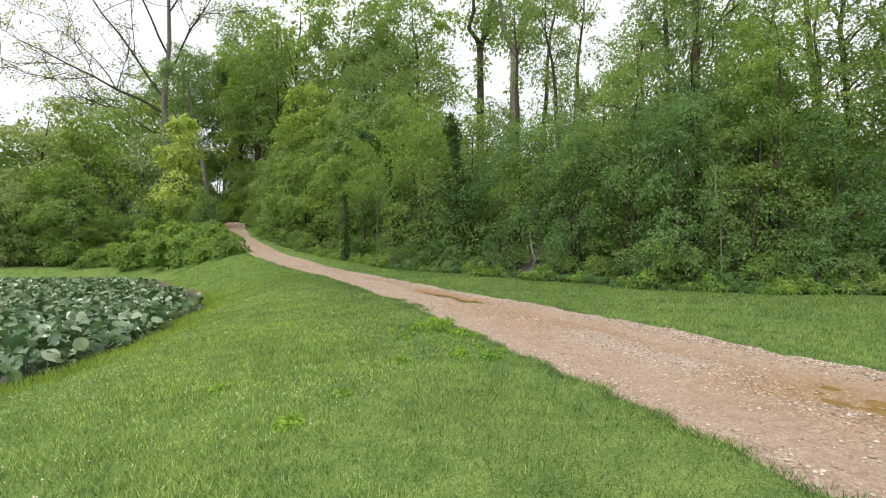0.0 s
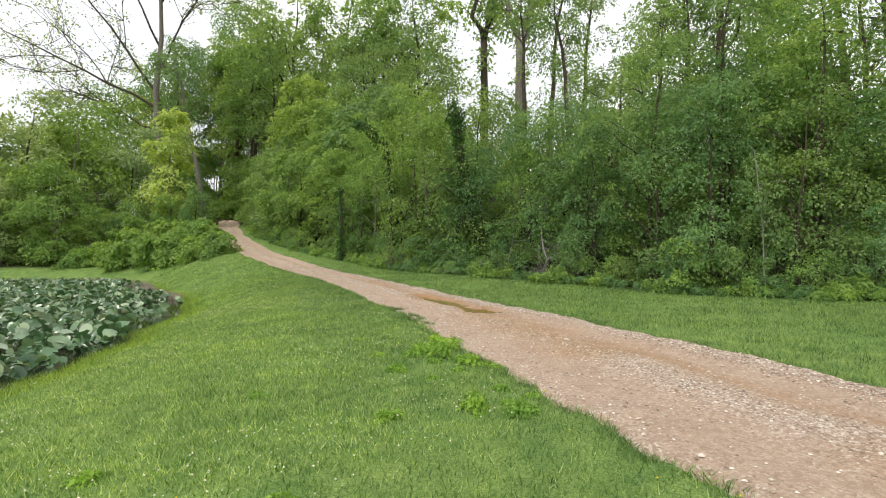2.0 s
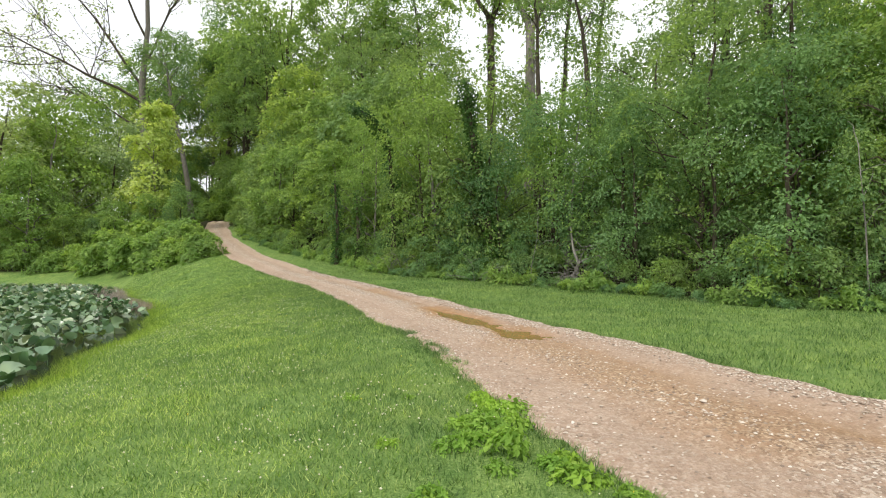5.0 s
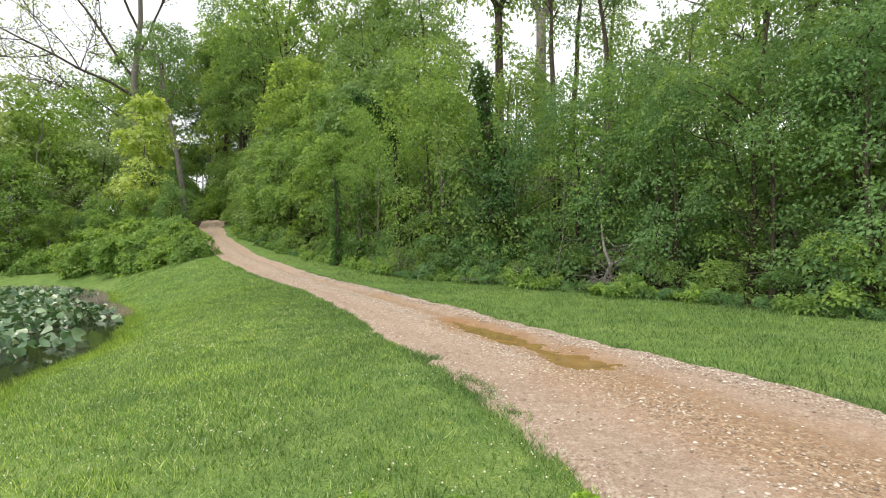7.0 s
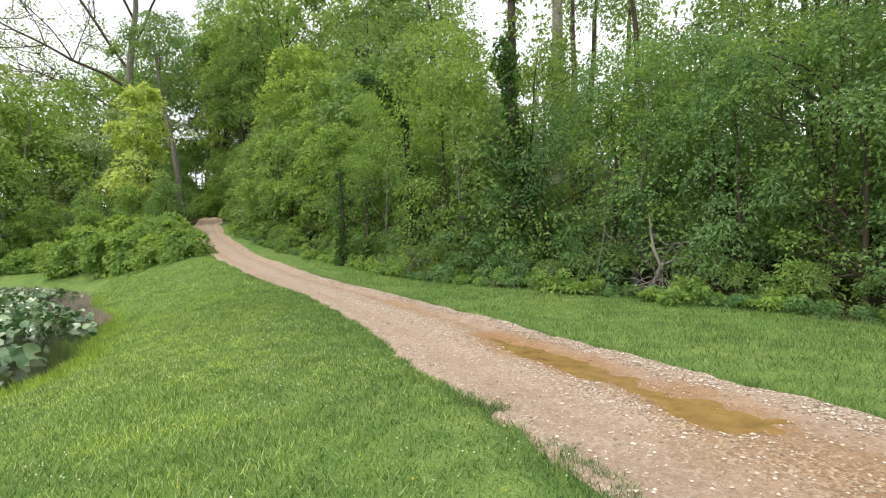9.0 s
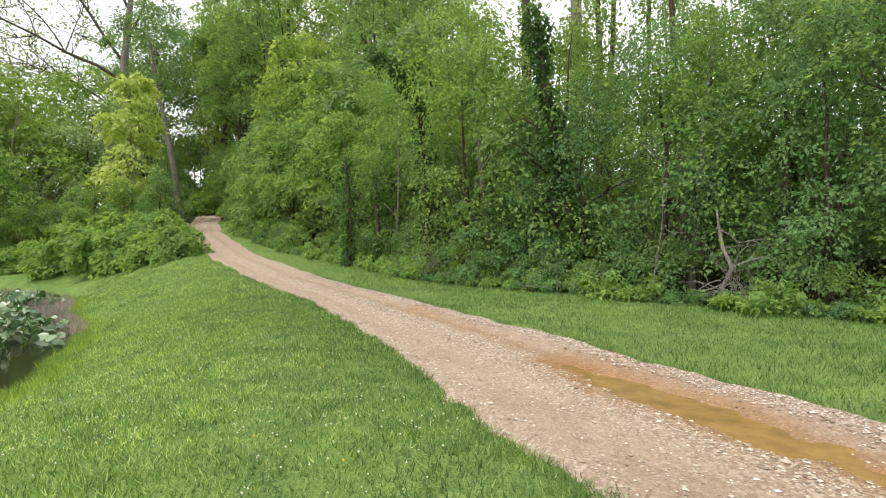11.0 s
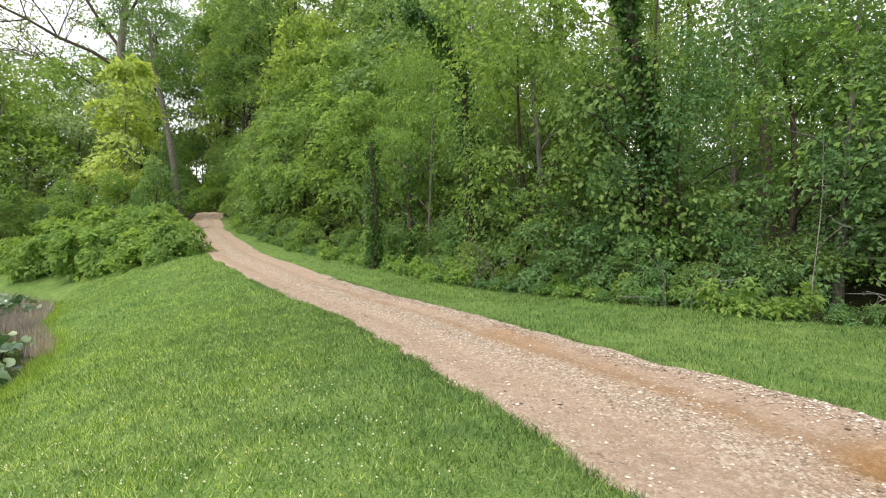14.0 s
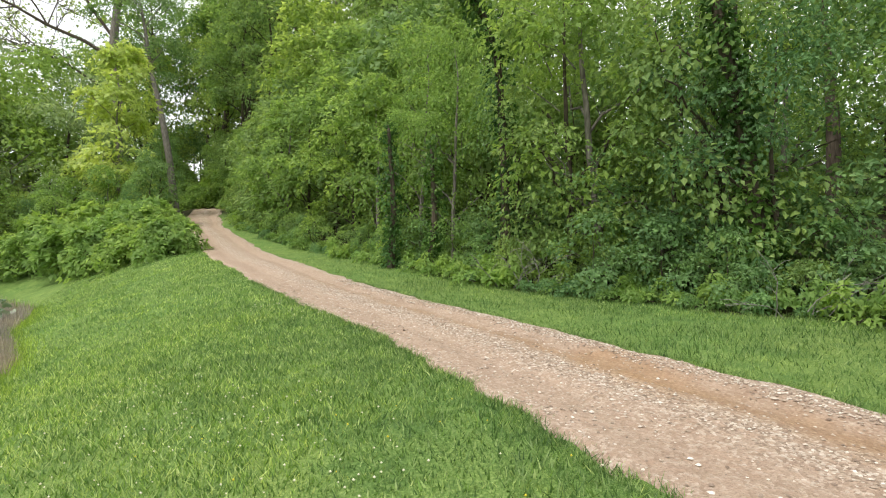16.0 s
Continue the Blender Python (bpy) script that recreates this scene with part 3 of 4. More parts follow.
BUSH = [
    make_tree("bush", 31, 2.3, 0.1, 1.35, 70, 27, 0.12, LEAF_MID, BARK, 0.03, "bush", 0.42, 4, twigs=0.06, label="rounded green shrub at the wood's edge", category="bush", simple=True),
    make_tree("bush", 32, 1.9, 0.1, 1.5, 70, 27, 0.12, LEAF_LIME, BARK, 0.03, "bush", 0.42, 4, twigs=0.06, label="bright green leafy shrub at the wood's edge", category="bush", simple=True),
    make_tree("bush", 33, 2.6, 0.1, 1.3, 70, 27, 0.118, LEAF_DEEP, BARK, 0.03, "bush", 0.42, 4, twigs=0.06, label="dark green shrub at the wood's edge", category="bush", simple=True),
]
WEED = [
    make_tree("weed", 41, 0.6, 0.05, 0.6, 33, 15, 0.10, LEAF_LIME, BARK, 0.008, "bush", 0.2, 0, twigs=0.1, label="low leafy weeds beside the mown grass", category="plant", simple=True),
    make_tree("weed", 42, 0.45, 0.05, 0.65, 33, 15, 0.095, LEAF_BLUE, BARK, 0.008, "bush", 0.2, 0, twigs=0.1, label="low soft green weeds beside the mown grass", category="plant", simple=True),
]
for kind, protos in (("edge", EDGE), ("edge", FRONT), ("back", BACK), ("tall", TALL), ("bush", BUSH), ("weed", WEED)):
    for p in protos:
        tagged(p, group=GROUPS[kind])

# the line of the wood's edge as a path with its outward side
LINE = np.array([(26, 13.5), (15, 17.7), (11, 18.6), (8.4, 20), (6.6, 22.3), (3.5, 26), (0.2, 28.8), (-2.7, 31.3), (-4.8, 34), (-7.9, 38.5), (-11.6, 43), (-15.3, 48), (-19.2, 54), (-22.9, 62), (-26.5, 68.5)], float)
RUN = np.concatenate([[0], np.cumsum(np.hypot(*np.diff(LINE, axis=0).T))])


def on_edge(s, off):
    """A place s metres along the wood's edge and off metres into the wood."""
    p = np.array([np.interp(s, RUN, LINE[:, 0]), np.interp(s, RUN, LINE[:, 1])])
    q = np.array([np.interp(s + 0.5, RUN, LINE[:, 0]), np.interp(s + 0.5, RUN, LINE[:, 1])]) - np.array([np.interp(s - 0.5, RUN, LINE[:, 0]), np.interp(s - 0.5, RUN, LINE[:, 1])])
    q /= np.hypot(*q)
    return float(p[0] + q[1] * off), float(p[1] - q[0] * off)


pick = random.Random(5)


def open_sky(x, y):
    """The wedge of ground where no tall crown closes the view."""
    return y > 31 and 0.09 * y < x < 0.165 * y + 0.4


def row(protos, s0, s1, step, off, jitter, lo, hi, taken=[]):
    s = s0
    while s < s1:
        x, y = on_edge(s, off + pick.uniform(-jitter, jitter))
        if (abs(x + 0.45 * y) > 2.4 or y < 45) and not (off > 7 and open_sky(x, y)) and not (protos is BUSH and math.hypot(x - 4.2, y - 26.1) < 1.3):
            k = pick.choice([p for p in protos if p not in taken] or protos)
            if k in taken:
                place(k, x, y, pick.uniform(0, 360), pick.uniform(lo, hi), pick.uniform(0.92, 1.1))
            else:
                k.matrix_basis = stand(x, y, pick.uniform(0, 360), pick.uniform(lo, hi))
                taken.append(k)
        s += step * pick.uniform(0.8, 1.2)


END = RUN[-1]
row(EDGE, 1, 46, 2.9, 2.7, 0.5, 0.78, 1.0)
row(BACK, 47, 55, 3.0, 2.7, 0.5, 0.72, 0.8)
row(FRONT, 55, END, 2.8, 2.7, 0.5, 0.8, 0.95)
row(EDGE, 3, 42, 4.6, 6.0, 0.8, 0.95, 1.2)
row(BACK, 40, END, 4.0, 6.2, 0.8, 1.3, 1.8)
row(BACK, 8, END - 4, 5.0, 10, 1.2, 1.1, 1.4)
row(TALL, 2, END - 7, 7.5, 12, 2.5, 0.85, 1.05)
row(BUSH, 0, END, 1.5, 0.9, 0.4, 0.6, 1.0)
row(BUSH, 0, 46, 2.4, 2.2, 0.4, 0.8, 1.2)
row(WEED, 0, END, 0.62, 0.15, 0.25, 0.6, 1.2)
row(WEED, 3, 46, 0.7, 0.5, 0.25, 0.75, 1.15)

for k, (x, y, sc) in enumerate([(1.4, 31.6, 1.12), (4.3, 29.6, 1.1), (-0.8, 33.4, 1.1), (6.8, 27.6, 1.1), (9.0, 30.5, 1.3)]):
    place(EDGE[(0, 3, 2, 1, 0, 2)[k]], x, y, 97 * k, sc)

# taller leafy trees that rise behind the edge
RISER = [
    make_tree("riser_tree", 26, 14.5, 1.2, 3.4, 294, 30, 0.15, LEAF_AIRY, BARK, 0.13, spray=0.72, limbs=9, twigs=0.12, label="tall slender tree with layered yellow-green sprays", lean=(0.5, 0), simple=True),
    make_tree("riser_tree", 27, 15.5, 1.5, 3.2, 280, 30, 0.15, LEAF_MID, BARK, 0.15, "tall", 0.72, 9, (-0.4, 0.3), 0.12, "tall slender tree with open mid-green foliage", simple=True),
]
for k, (x, y, sc) in enumerate([(8.8, 25.2, 0.9), (11.6, 24.2, 0.95), (14.6, 22.6, 0.95), (17.4, 24.0, 1.05), (20.8, 22.5, 1.05), (25.0, 23.0, 1.1)]):
    if k < 2:
        RISER[k].matrix_basis = stand(x, y, 50 * k, sc)
        tagged(RISER[k], group=GROUPS["back"])
    else:
        place(RISER[k % 2], x, y, 113 * k + 20, sc)

for k, (x, y, sc) in enumerate([(3.0, 40.5, 1.25), (6.4, 42.5, 1.3), (9.8, 42.0, 1.4), (13.0, 40.5, 1.4)]):
    place(EDGE[(0, 3, 2, 0)[k]], x, y, 131 * k, sc)

# tall trunks that stand out above the wood
POLE = make_tree("tall_tree", 24, 27, 16, 3.6, 112, 24, 0.26, LEAF_MID, BARK, 0.36, "tall", 0.85, 8, (0.6, 0), 0.3, "tall dark trunk rising bare above the wood, leaves at its top", simple=True)
tagged(POLE, group=GROUPS["tall"])
POLE.matrix_basis = stand(10.6, 55.5, 0, 1.0)
for k, (x, y, sc) in enumerate([(14.5, 58, 1.0), (5.9, 41.6, 0.8), (8.6, 37.5, 0.72), (16, 36, 0.75), (21.5, 35, 0.7)]):
    place(POLE, x, y, 67 * k + 40, sc)
for k, (x, y, sc) in enumerate([(13.5, 35, 0.9), (18.6, 34, 0.9), (25.5, 35, 1.0), (-3, 62, 1.2)]):
    place(TALL[k % 3], x, y, 67 * k, sc)



def forked_tree(x, y, bark, girth, fork, seed, label):
    """A thick bare trunk that forks high up, with thin foliage on its boughs."""
    rng = np.random.default_rng(seed)
    root = tagged(new("forked_tree"), label, "tree", GROUPS["tall"])
    t = np.linspace(0, 1, 8)[:, None]
    sway = np.cumsum(rng.normal(0, 0.07, (8, 2)), axis=0)
    pts = np.concatenate([sway * t, -0.3 + t * (fork + 0.3)], 1)
    part("trunk", mesh_of("trunk", *tube(pts, np.linspace(girth * 1.15, girth * 0.72, 8), 10, seed), bark, True), root)
    tips, way = [], []
    for side, rise, r in ((-1.0, 9.0, 0.62), (1.0, 10.0, 0.55), (0.5, 5.0, 0.25)):
        end = pts[-1] + np.array([side * rng.uniform(1.8, 2.6), rng.normal(0, 0.6), rise])
        run = bend(pts[-1] - np.array([0, 0, 0.3]), end, -0.4, 7, rng)
        part("bough", mesh_of("bough", *tube(run, np.linspace(girth * r, 0.08, 7), 8, seed), bark, True), root)
        for k in range(2, 7):
            for _ in range(3):
                w = unit(rng.normal(0, 1, (1, 3)) + np.array([[side * 0.5, 0, 0.2]]))[0]
                q = run[k] + w * rng.uniform(1.0, 2.6)
                part("limb", mesh_of("limb", *tube(bend(run[k], q, 0.2, 4, rng), np.linspace(0.07, 0.015, 4), 5, k), bark, True), root)
                tips += [q, (q + run[k]) / 2 + rng.normal(0, 0.5, 3)]
                way += [w, w]
    for _ in range(26):
        z = rng.uniform(0.25, 1.0)
        w = unit(np.append(rng.normal(0, 1, 2), 0.2)[None, :])[0]
        tips.append(np.array([np.interp(z, t[:, 0], pts[:, 0]), np.interp(z, t[:, 0], pts[:, 1]), z * fork]) + w * girth * 1.4)
        way.append(w)
    c, d = np.array(tips), np.array(way)
    part("crown", mesh_of("crown", *sprays(rng, c, d, rng.uniform(0.5, 1.0, len(c)), 20, 0.36, simple=True), LEAF_AIRY), root, "thin spring foliage")
    root.matrix_basis = stand(x, y)


forked_tree(3.9, 54.3, BARK, 0.46, 17.5, 201, "thick dark trunk forking high above the wood")
forked_tree(7.0, 51.0, BARK_GREY, 0.52, 16.5, 202, "thick pale grey trunk forking high above the wood")

# trees that close over the track at the hilltop
for k, (x, y, sc) in enumerate([(-19.8, 60.5, 0.62), (-22.3, 65, 0.6), (-26.3, 70.5, 0.62), (-25.5, 72.5, 0.95), (-30.3, 78, 0.75), (-28, 80, 1.2), (-33.4, 64.5, 0.7), (-36.2, 71, 0.75), (-39.3, 78, 0.8), (-42, 84, 1.0),
                                (-17.0, 58.5, 0.9), (-14.5, 62, 1.5), (-7.5, 58, 1.5)]):
    tagged(place(BACK[(k + k // 3) % 3], x, y, 47 * k, sc, 1.05, "green tree on the hilltop beside the track"), group="trees on the hilltop")
for k, (x, y, sc) in enumerate([(-27, 75, 1.2), (-33.5, 85, 1.25), (-38, 90, 1.3), (-22, 69, 1.15), (-42, 85, 1.1), (-15, 66, 1.25), (-8, 63, 1.25)]):
    place(TALL[(k * 2) % 3], x, y, 67 * k + 20, sc)

CANOPY = make_tree("canopy_tree", 25, 21, 7.5, 5.6, 343, 20, 0.30, LEAF_AIRY, BARK, 0.26, "tall", 0.85, 12, (0.5, 0.3), 0.06, "tall broad tree closing over the hilltop", simple=True)
tagged(CANOPY, group="trees on the hilltop")
CANOPY.matrix_basis = stand(-32.5, 82, 0, 1.0)
for k, (x, y, sc) in enumerate([(-37.0, 91, 1.4), (-27.5, 77, 1.3), (-36, 100, 1.4), (-43, 84, 1.25), (-30.5, 90, 1.4), (-21, 73, 1.5), (-14.5, 70, 1.5), (-8, 66, 1.45), (-2.5, 64, 1.4), (-26.5, 82, 1.5), (-37.5, 74, 0.8), (-46.8, 105, 0.5), (-44.2, 103, 0.48), (-49.5, 107, 0.52), (-42.5, 98, 0.45)]):
    place(CANOPY, x, y, 59 * k, sc)

# low leafy trees either side of the gap at the hilltop
for k, (x, y, sc) in enumerate([(-29.0, 75.5, 0.95), (-31.2, 80, 1.0), (-34.0, 86, 1.1), (-37.0, 79, 1.0), (-40.5, 86, 1.1), (-44.5, 94, 1.2), (-35.8, 93, 1.2), (-35.0, 74.5, 0.9)]):
    tagged(place(BACK[k % 3], x, y, 71 * k, sc, 1.0, "green tree on the hilltop beside the track"), group="trees on the hilltop")

# low growth that closes the view between the far trunks
shade = random.Random(15)
for x, y in [(-30.5, 53), (-34, 54), (-37, 52.5), (-40.5, 52), (-44, 53), (-48, 54), (-52, 56), (-57, 57), (-36, 60), (-41, 60), (-46, 61), (-52, 62), (-20.5, 66), (-17, 63), (-14, 60), (-23.5, 69), (-10, 57), (-5, 55), (0, 52), (5, 48),
             (-38, 82), (-29.5, 84), (-43, 90), (-26.5, 77)]:
    place(BUSH[shade.randrange(3)], x + shade.uniform(-0.6, 0.6), y + shade.uniform(-0.6, 0.6), shade.uniform(0, 360), shade.uniform(1.7, 2.5), 1.0, "large dark shrub growing between the trees")


def far_woods():
    """The wood's depth, too far off to tell single trees apart."""
    rng = np.random.default_rng(155)
    spots = []
    for ax, ay, bx, by, n, top in [(-110, 70, -52, 84, 110, 14), (-52, 84, -44, 92, 22, 15), (-30, 92, -3, 74, 75, 21), (-3, 74, 12, 64, 45, 7), (14, 60, 34, 48, 70, 14), (34, 50, 62, 30, 80, 14), (12, 48, 40, 36, 90, 9), (-84, 60, -44, 72, 190, 13), (-58, 90, -26, 96, 260, -26)]:
        t = rng.random(n)
        x, y = ax + (bx - ax) * t + rng.normal(0, 2.0, n), ay + (by - ay) * t + rng.normal(0, 2.0, n)
        up = rng.uniform(5.5, -top, n) if top < 0 else rng.random(n) * top * (0.62 + 0.38 * np.sin(t * 23 + ax) * np.sin(t * 9 + 1))
        spots.append(np.stack([x, y, height(x, y) + up], 1))
    hub = np.concatenate(spots)
    own = np.repeat(np.arange(len(hub)), 7)
    d = unit(rng.normal(0, 0.8, (len(own), 3)) + np.array([0, -0.3, 0.4]))
    c = hub[own] + d * np.array([2.2, 2.2, 1.5])
    tagged(new("far_woods", mesh_of("far_woods", *sprays(rng, c, d, rng.uniform(1.0, 1.7, len(own)), 22, 0.45, simple=True), LEAF_DEEP)), "distant green wood behind the nearer trees", "trees", kind="stuff")


far_woods()

DENSE = [
    make_tree("pond_tree", 18, 10.2, 0.3, 4.2, 434, 22, 0.22, LEAF_OLIVE, BARK, 0.14, spray=0.72, twigs=0.03, label="dense dull-green tree standing beyond the pond", simple=True),
    make_tree("pond_tree", 19, 9.8, 0.3, 4.3, 434, 22, 0.22, LEAF_LIME, BARK_GREY, 0.14, spray=0.72, twigs=0.03, label="dense green tree standing beyond the pond", simple=True),
]
DENSE[0].matrix_basis = stand(-34, 58, 10, 1.35)
DENSE[1].matrix_basis = stand(-38.5, 56, 40, 1.6)
tagged(DENSE[0], group=GROUPS["left"])
tagged(DENSE[1], group=GROUPS["left"])
for k, (x, y, sc) in enumerate([(-44, 56, 1.35), (-50, 57, 1.15), (-56.5, 59, 1.2), (-42.5, 66, 1.25), (-50, 68, 1.5), (-36.5, 50.8, 0.65), (-41.5, 51, 0.7)]):
    place(DENSE[k % 2], x, y, 83 * k, sc, 0.95)
# the left side: trees beyond the pond and beside the climbing track
for k, (x, y, sc) in enumerate([(-64, 62, 1.4), (-59, 71, 1.5), (-33, 50.5, 0.6), (-47, 52, 0.95), (-54, 54, 1.0)]):
    tagged(place(BACK[(k * 2 + k // 3) % 3], x, y, 83 * k, sc, 0.95, "full green tree standing beyond the pond"), group=GROUPS["left"])
for k, (x, y, sc) in enumerate([(-31.8, 59, 0.8), (-31.0, 66, 1.0), (-31.5, 52, 0.5), (-25.4, 53.5, 0.45), (-23.8, 50.2, 0.42)]):
    tagged(place(EDGE[(0, 3, 1, 0, 3)[k]], x, y, 51 * k, sc, 1.1, "green young tree on the bank beside the climbing track"), group=GROUPS["left"])

for k, (x, y, sc) in enumerate([(-26.6, 52.2, 0.62), (-23.6, 51.6, 0.55), (-30.4, 52.4, 0.68), (-33.8, 53.0, 0.6), (-28.8, 50.8, 0.5), (-37.0, 50.0, 0.45), (-40.5, 50.2, 0.5), (-44.5, 50.8, 0.55), (-48.5, 51.5, 0.55), (-53, 53, 0.6)]):
    tagged(place(FRONT[(1, 0, 1, 2, 1)[k % 5]], x, y, 67 * k + 11, sc, 1.0, "bushy young tree behind the bank's rounded bushes"), group=GROUPS["left"])

MOUND = make_tree("mound_bush", 51, 3.2, 0.0, 2.6, 147, 24, 0.36, LEAF_LIME, BARK, 0.05, "bush", 0.75, 5, twigs=0.1, label="large rounded bush with layered leaves on the bank", category="bush", simple=True)
tagged(MOUND, group="bushes beside the climbing track")
spots = [(-17.6, 42.6, 0.6), (-19.6, 43.2, 0.85), (-21.8, 44.2, 1.0), (-24.2, 45.4, 1.1), (-26.8, 46.6, 1.05), (-21.2, 46.3, 1.25), (-24.2, 48.2, 1.4), (-27.6, 49.4, 1.3), (-29.8, 48.4, 0.95), (-20.2, 45.6, 1.0), (-32.5, 48.6, 0.8)]
MOUND.matrix_basis = stand(*spots[0][:2], 20, spots[0][2])
for k, (x, y, sc) in enumerate(spots[1:]):
    place(MOUND, x, y, 77 * k, sc * 1.2)

for k, (x, y, sc, high) in enumerate([(-29.6, 71, 1.4, 1.0), (-31.2, 73, 1.45, 1.0), (-32.8, 75.5, 1.6, 1.0), (-28.0, 72.5, 1.9, 1.2), (-27.2, 69, 1.3, 1.1), (-26.8, 74, 2.2, 1.4), (-34.2, 73, 2.0, 1.3), (-33.2, 69.5, 1.8, 1.2),
                                        (-31.4, 67.5, 1.5, 1.1), (-30.2, 64.5, 1.3, 1.1), (-36.0, 77, 2.3, 1.4), (-29.5, 78, 2.4, 1.5), (-25.0, 70.5, 2.0, 1.4), (-23.6, 67, 1.6, 1.2), (-30.5, 61, 1.2, 1.2), (-29.0, 59, 1.1, 1.2)]):
    place(MOUND, x, y, 61 * k, sc * 0.86, high, "dark green shrub on the shaded hilltop")

GOLDEN = make_tree("young_tree", 61, 12.0, 2.4, 2.7, 231, 20, 0.33, LEAF_GOLD, BARK_GREY, 0.11, spray=0.72, label="young tree with bright yellow-green leaves", limbs=9, simple=True)
GOLDEN.matrix_basis = stand(-27.8, 55.2, 30, 1.12)
LEANING = make_tree("leaning_tree", 62, 22, 13, 4.0, 110, 36, 0.28, LEAF_MID, BARK_GREY, 0.36, "tall", 1.0, 9, (-1.9, 0.4), 0.4, "grey-trunked tall tree leaning beside the climbing track", simple=True)
LEANING.matrix_basis = stand(-29.1, 65, 0)


def branch_out(rng, pieces, tips, a, way, length, r, depth):
    """One bough and its side boughs, each thinner and shorter than the last."""
    n = 7
    pts, p, w = [a], np.array(a, float), np.array(way, float)
    for k in range(n - 1):
        w = w + rng.normal(0, 0.13, 3) + np.array([0, 0, 0.035])
        w /= np.linalg.norm(w)
        p = p + w * length / (n - 1)
        pts.append(p.copy())
    pieces.append((depth, tube(pts, np.linspace(max(r, 0.03), max(r * 0.35, 0.016), n), 7 if depth < 2 else 4, int(rng.integers(1e6)))))
    if depth == 3:
        tips.append(pts[-1])
        tips.append(pts[3])
        return
    for k in range(2, n):
        for _ in range(2 if depth else 1):
            v = w * 0.75 + rng.normal(0, 0.55, 3)
            v /= np.linalg.norm(v)
            if rng.random() < 0.78:
                branch_out(rng, pieces, tips, pts[k], v, length * rng.uniform(0.38, 0.6), r * (1 - k / n * 0.6) * 0.5, depth + 1)


def bare_tree(x, y):
    rng = np.random.default_rng(72)
    root = tagged(new("bare_tree"), "big old tree with long nearly bare arching boughs", "tree")
    trunk = np.array([(0, 0, -0.2), (0.1, 0, 5), (0.0, 0.1, 10), (-0.2, 0, 14), (0.3, 0, 19), (0.2, 0, 25), (0.6, 0.2, 30)], float)
    part("trunk", mesh_of("trunk", *tube(trunk, [0.44, 0.35, 0.31, 0.27, 0.19, 0.12, 0.04], 9, 3), BARK_GREY, True), root)
    tips = []
    for a, way, ln, r in [((-0.1, 0, 12.5), (-0.85, -0.1, 0.5), 14, 0.135), ((-0.2, 0, 14), (-0.62, 0.1, 0.78), 14, 0.12), ((0.1, 0, 16), (0.6, 0.1, 0.8), 10, 0.10),
                          ((0.2, 0, 18), (-0.4, -0.3, 0.9), 11, 0.10), ((0.2, 0, 22), (0.35, 0.2, 0.9), 9, 0.08), ((-0.1, 0, 10.5), (-0.95, 0.1, 0.2), 10, 0.09)]:
        pieces = []
        branch_out(rng, pieces, tips, np.array(a, float), way, ln, r, 1)
        part("bough", mesh_of("bough", *join([q for d, q in pieces]), BARK, True), root)
    tips = np.array(tips)
    tips = tips[rng.random(len(tips)) < 0.9]
    out = unit(tips - np.array([0, 0, 16]))
    part("crown", mesh_of("crown", *sprays(rng, tips, out, np.full(len(tips), 0.75), 12, 0.24), LEAF_OLIVE), root, "sparse young leaves")
    root.matrix_basis = stand(x, y, 0, 1.4)


bare_tree(-36.5, 68.5)


def ivy_trunk(name, points, radii, spread, n, label, seed, leaf=0.13):
    rng = np.random.default_rng(seed)
    p = np.array(points, float)
    root = tagged(new(name), label, "tree")
    base = Vector(p[0])
    p = p - p[0]
    t = np.linspace(0, len(p) - 1, 14)
    path = np.stack([np.interp(t, np.arange(len(p)), p[:, k]) for k in range(3)], 1)
    part("trunk", mesh_of("trunk", *tube(path, np.interp(t, np.arange(len(p)), radii), 8, seed), BARK, True), root)
    q = rng.random(n) * (len(p) - 1)
    c = np.stack([np.interp(q, np.arange(len(p)), p[:, k]) for k in range(3)], 1)
    ang = rng.random(n) * 2 * np.pi
    out = np.stack([np.cos(ang), np.sin(ang), np.full(n, -0.1)], 1)
    c = c + out * (spread * rng.uniform(0.3, 1.0, n) * (0.7 + 0.5 * np.sin(q * 5 + seed)))[:, None]
    part("ivy", mesh_of("ivy", *sprays(rng, c, unit(out), np.full(n, 0.26), 16, leaf, 0.25, 0.85), LEAF_IVY), root, "dark ivy leaves wrapped round the trunk")
    root.location = base


def at_ground(x, y, up):
    return (x, y, float(height(np.array(x), np.array(y))) + up)


ivy_trunk("ivy_arch", [at_ground(-3.3, 34.3, -0.1), (-3.3, 34.4, 4), (-3.5, 34.5, 7.4), (-3.9, 34.1, 8.3), (-4.6, 33.5, 9.1), (-5.4, 33.0, 9.3)], [0.16, 0.13, 0.11, 0.1, 0.07, 0.03], 0.42, 170,
          "ivy-covered broken trunk hooking over at the top", 81)
ivy_trunk("ivy_tree", [at_ground(1.9, 30.4, -0.1), (1.4, 30.4, 4), (0.8, 30.4, 7), (0.5, 30.5, 9.8)], [0.2, 0.17, 0.14, 0.06], 0.40, 230,
          "tall leaning trunk wrapped in ivy", 82, 0.15)
ivy_trunk("ivy_tree", [at_ground(-6.9, 36.6, -0.1), (-6.8, 36.7, 3), (-7.0, 36.8, 6)], [0.13, 0.1, 0.05], 0.4, 80, "short trunk clothed in dark ivy", 83)
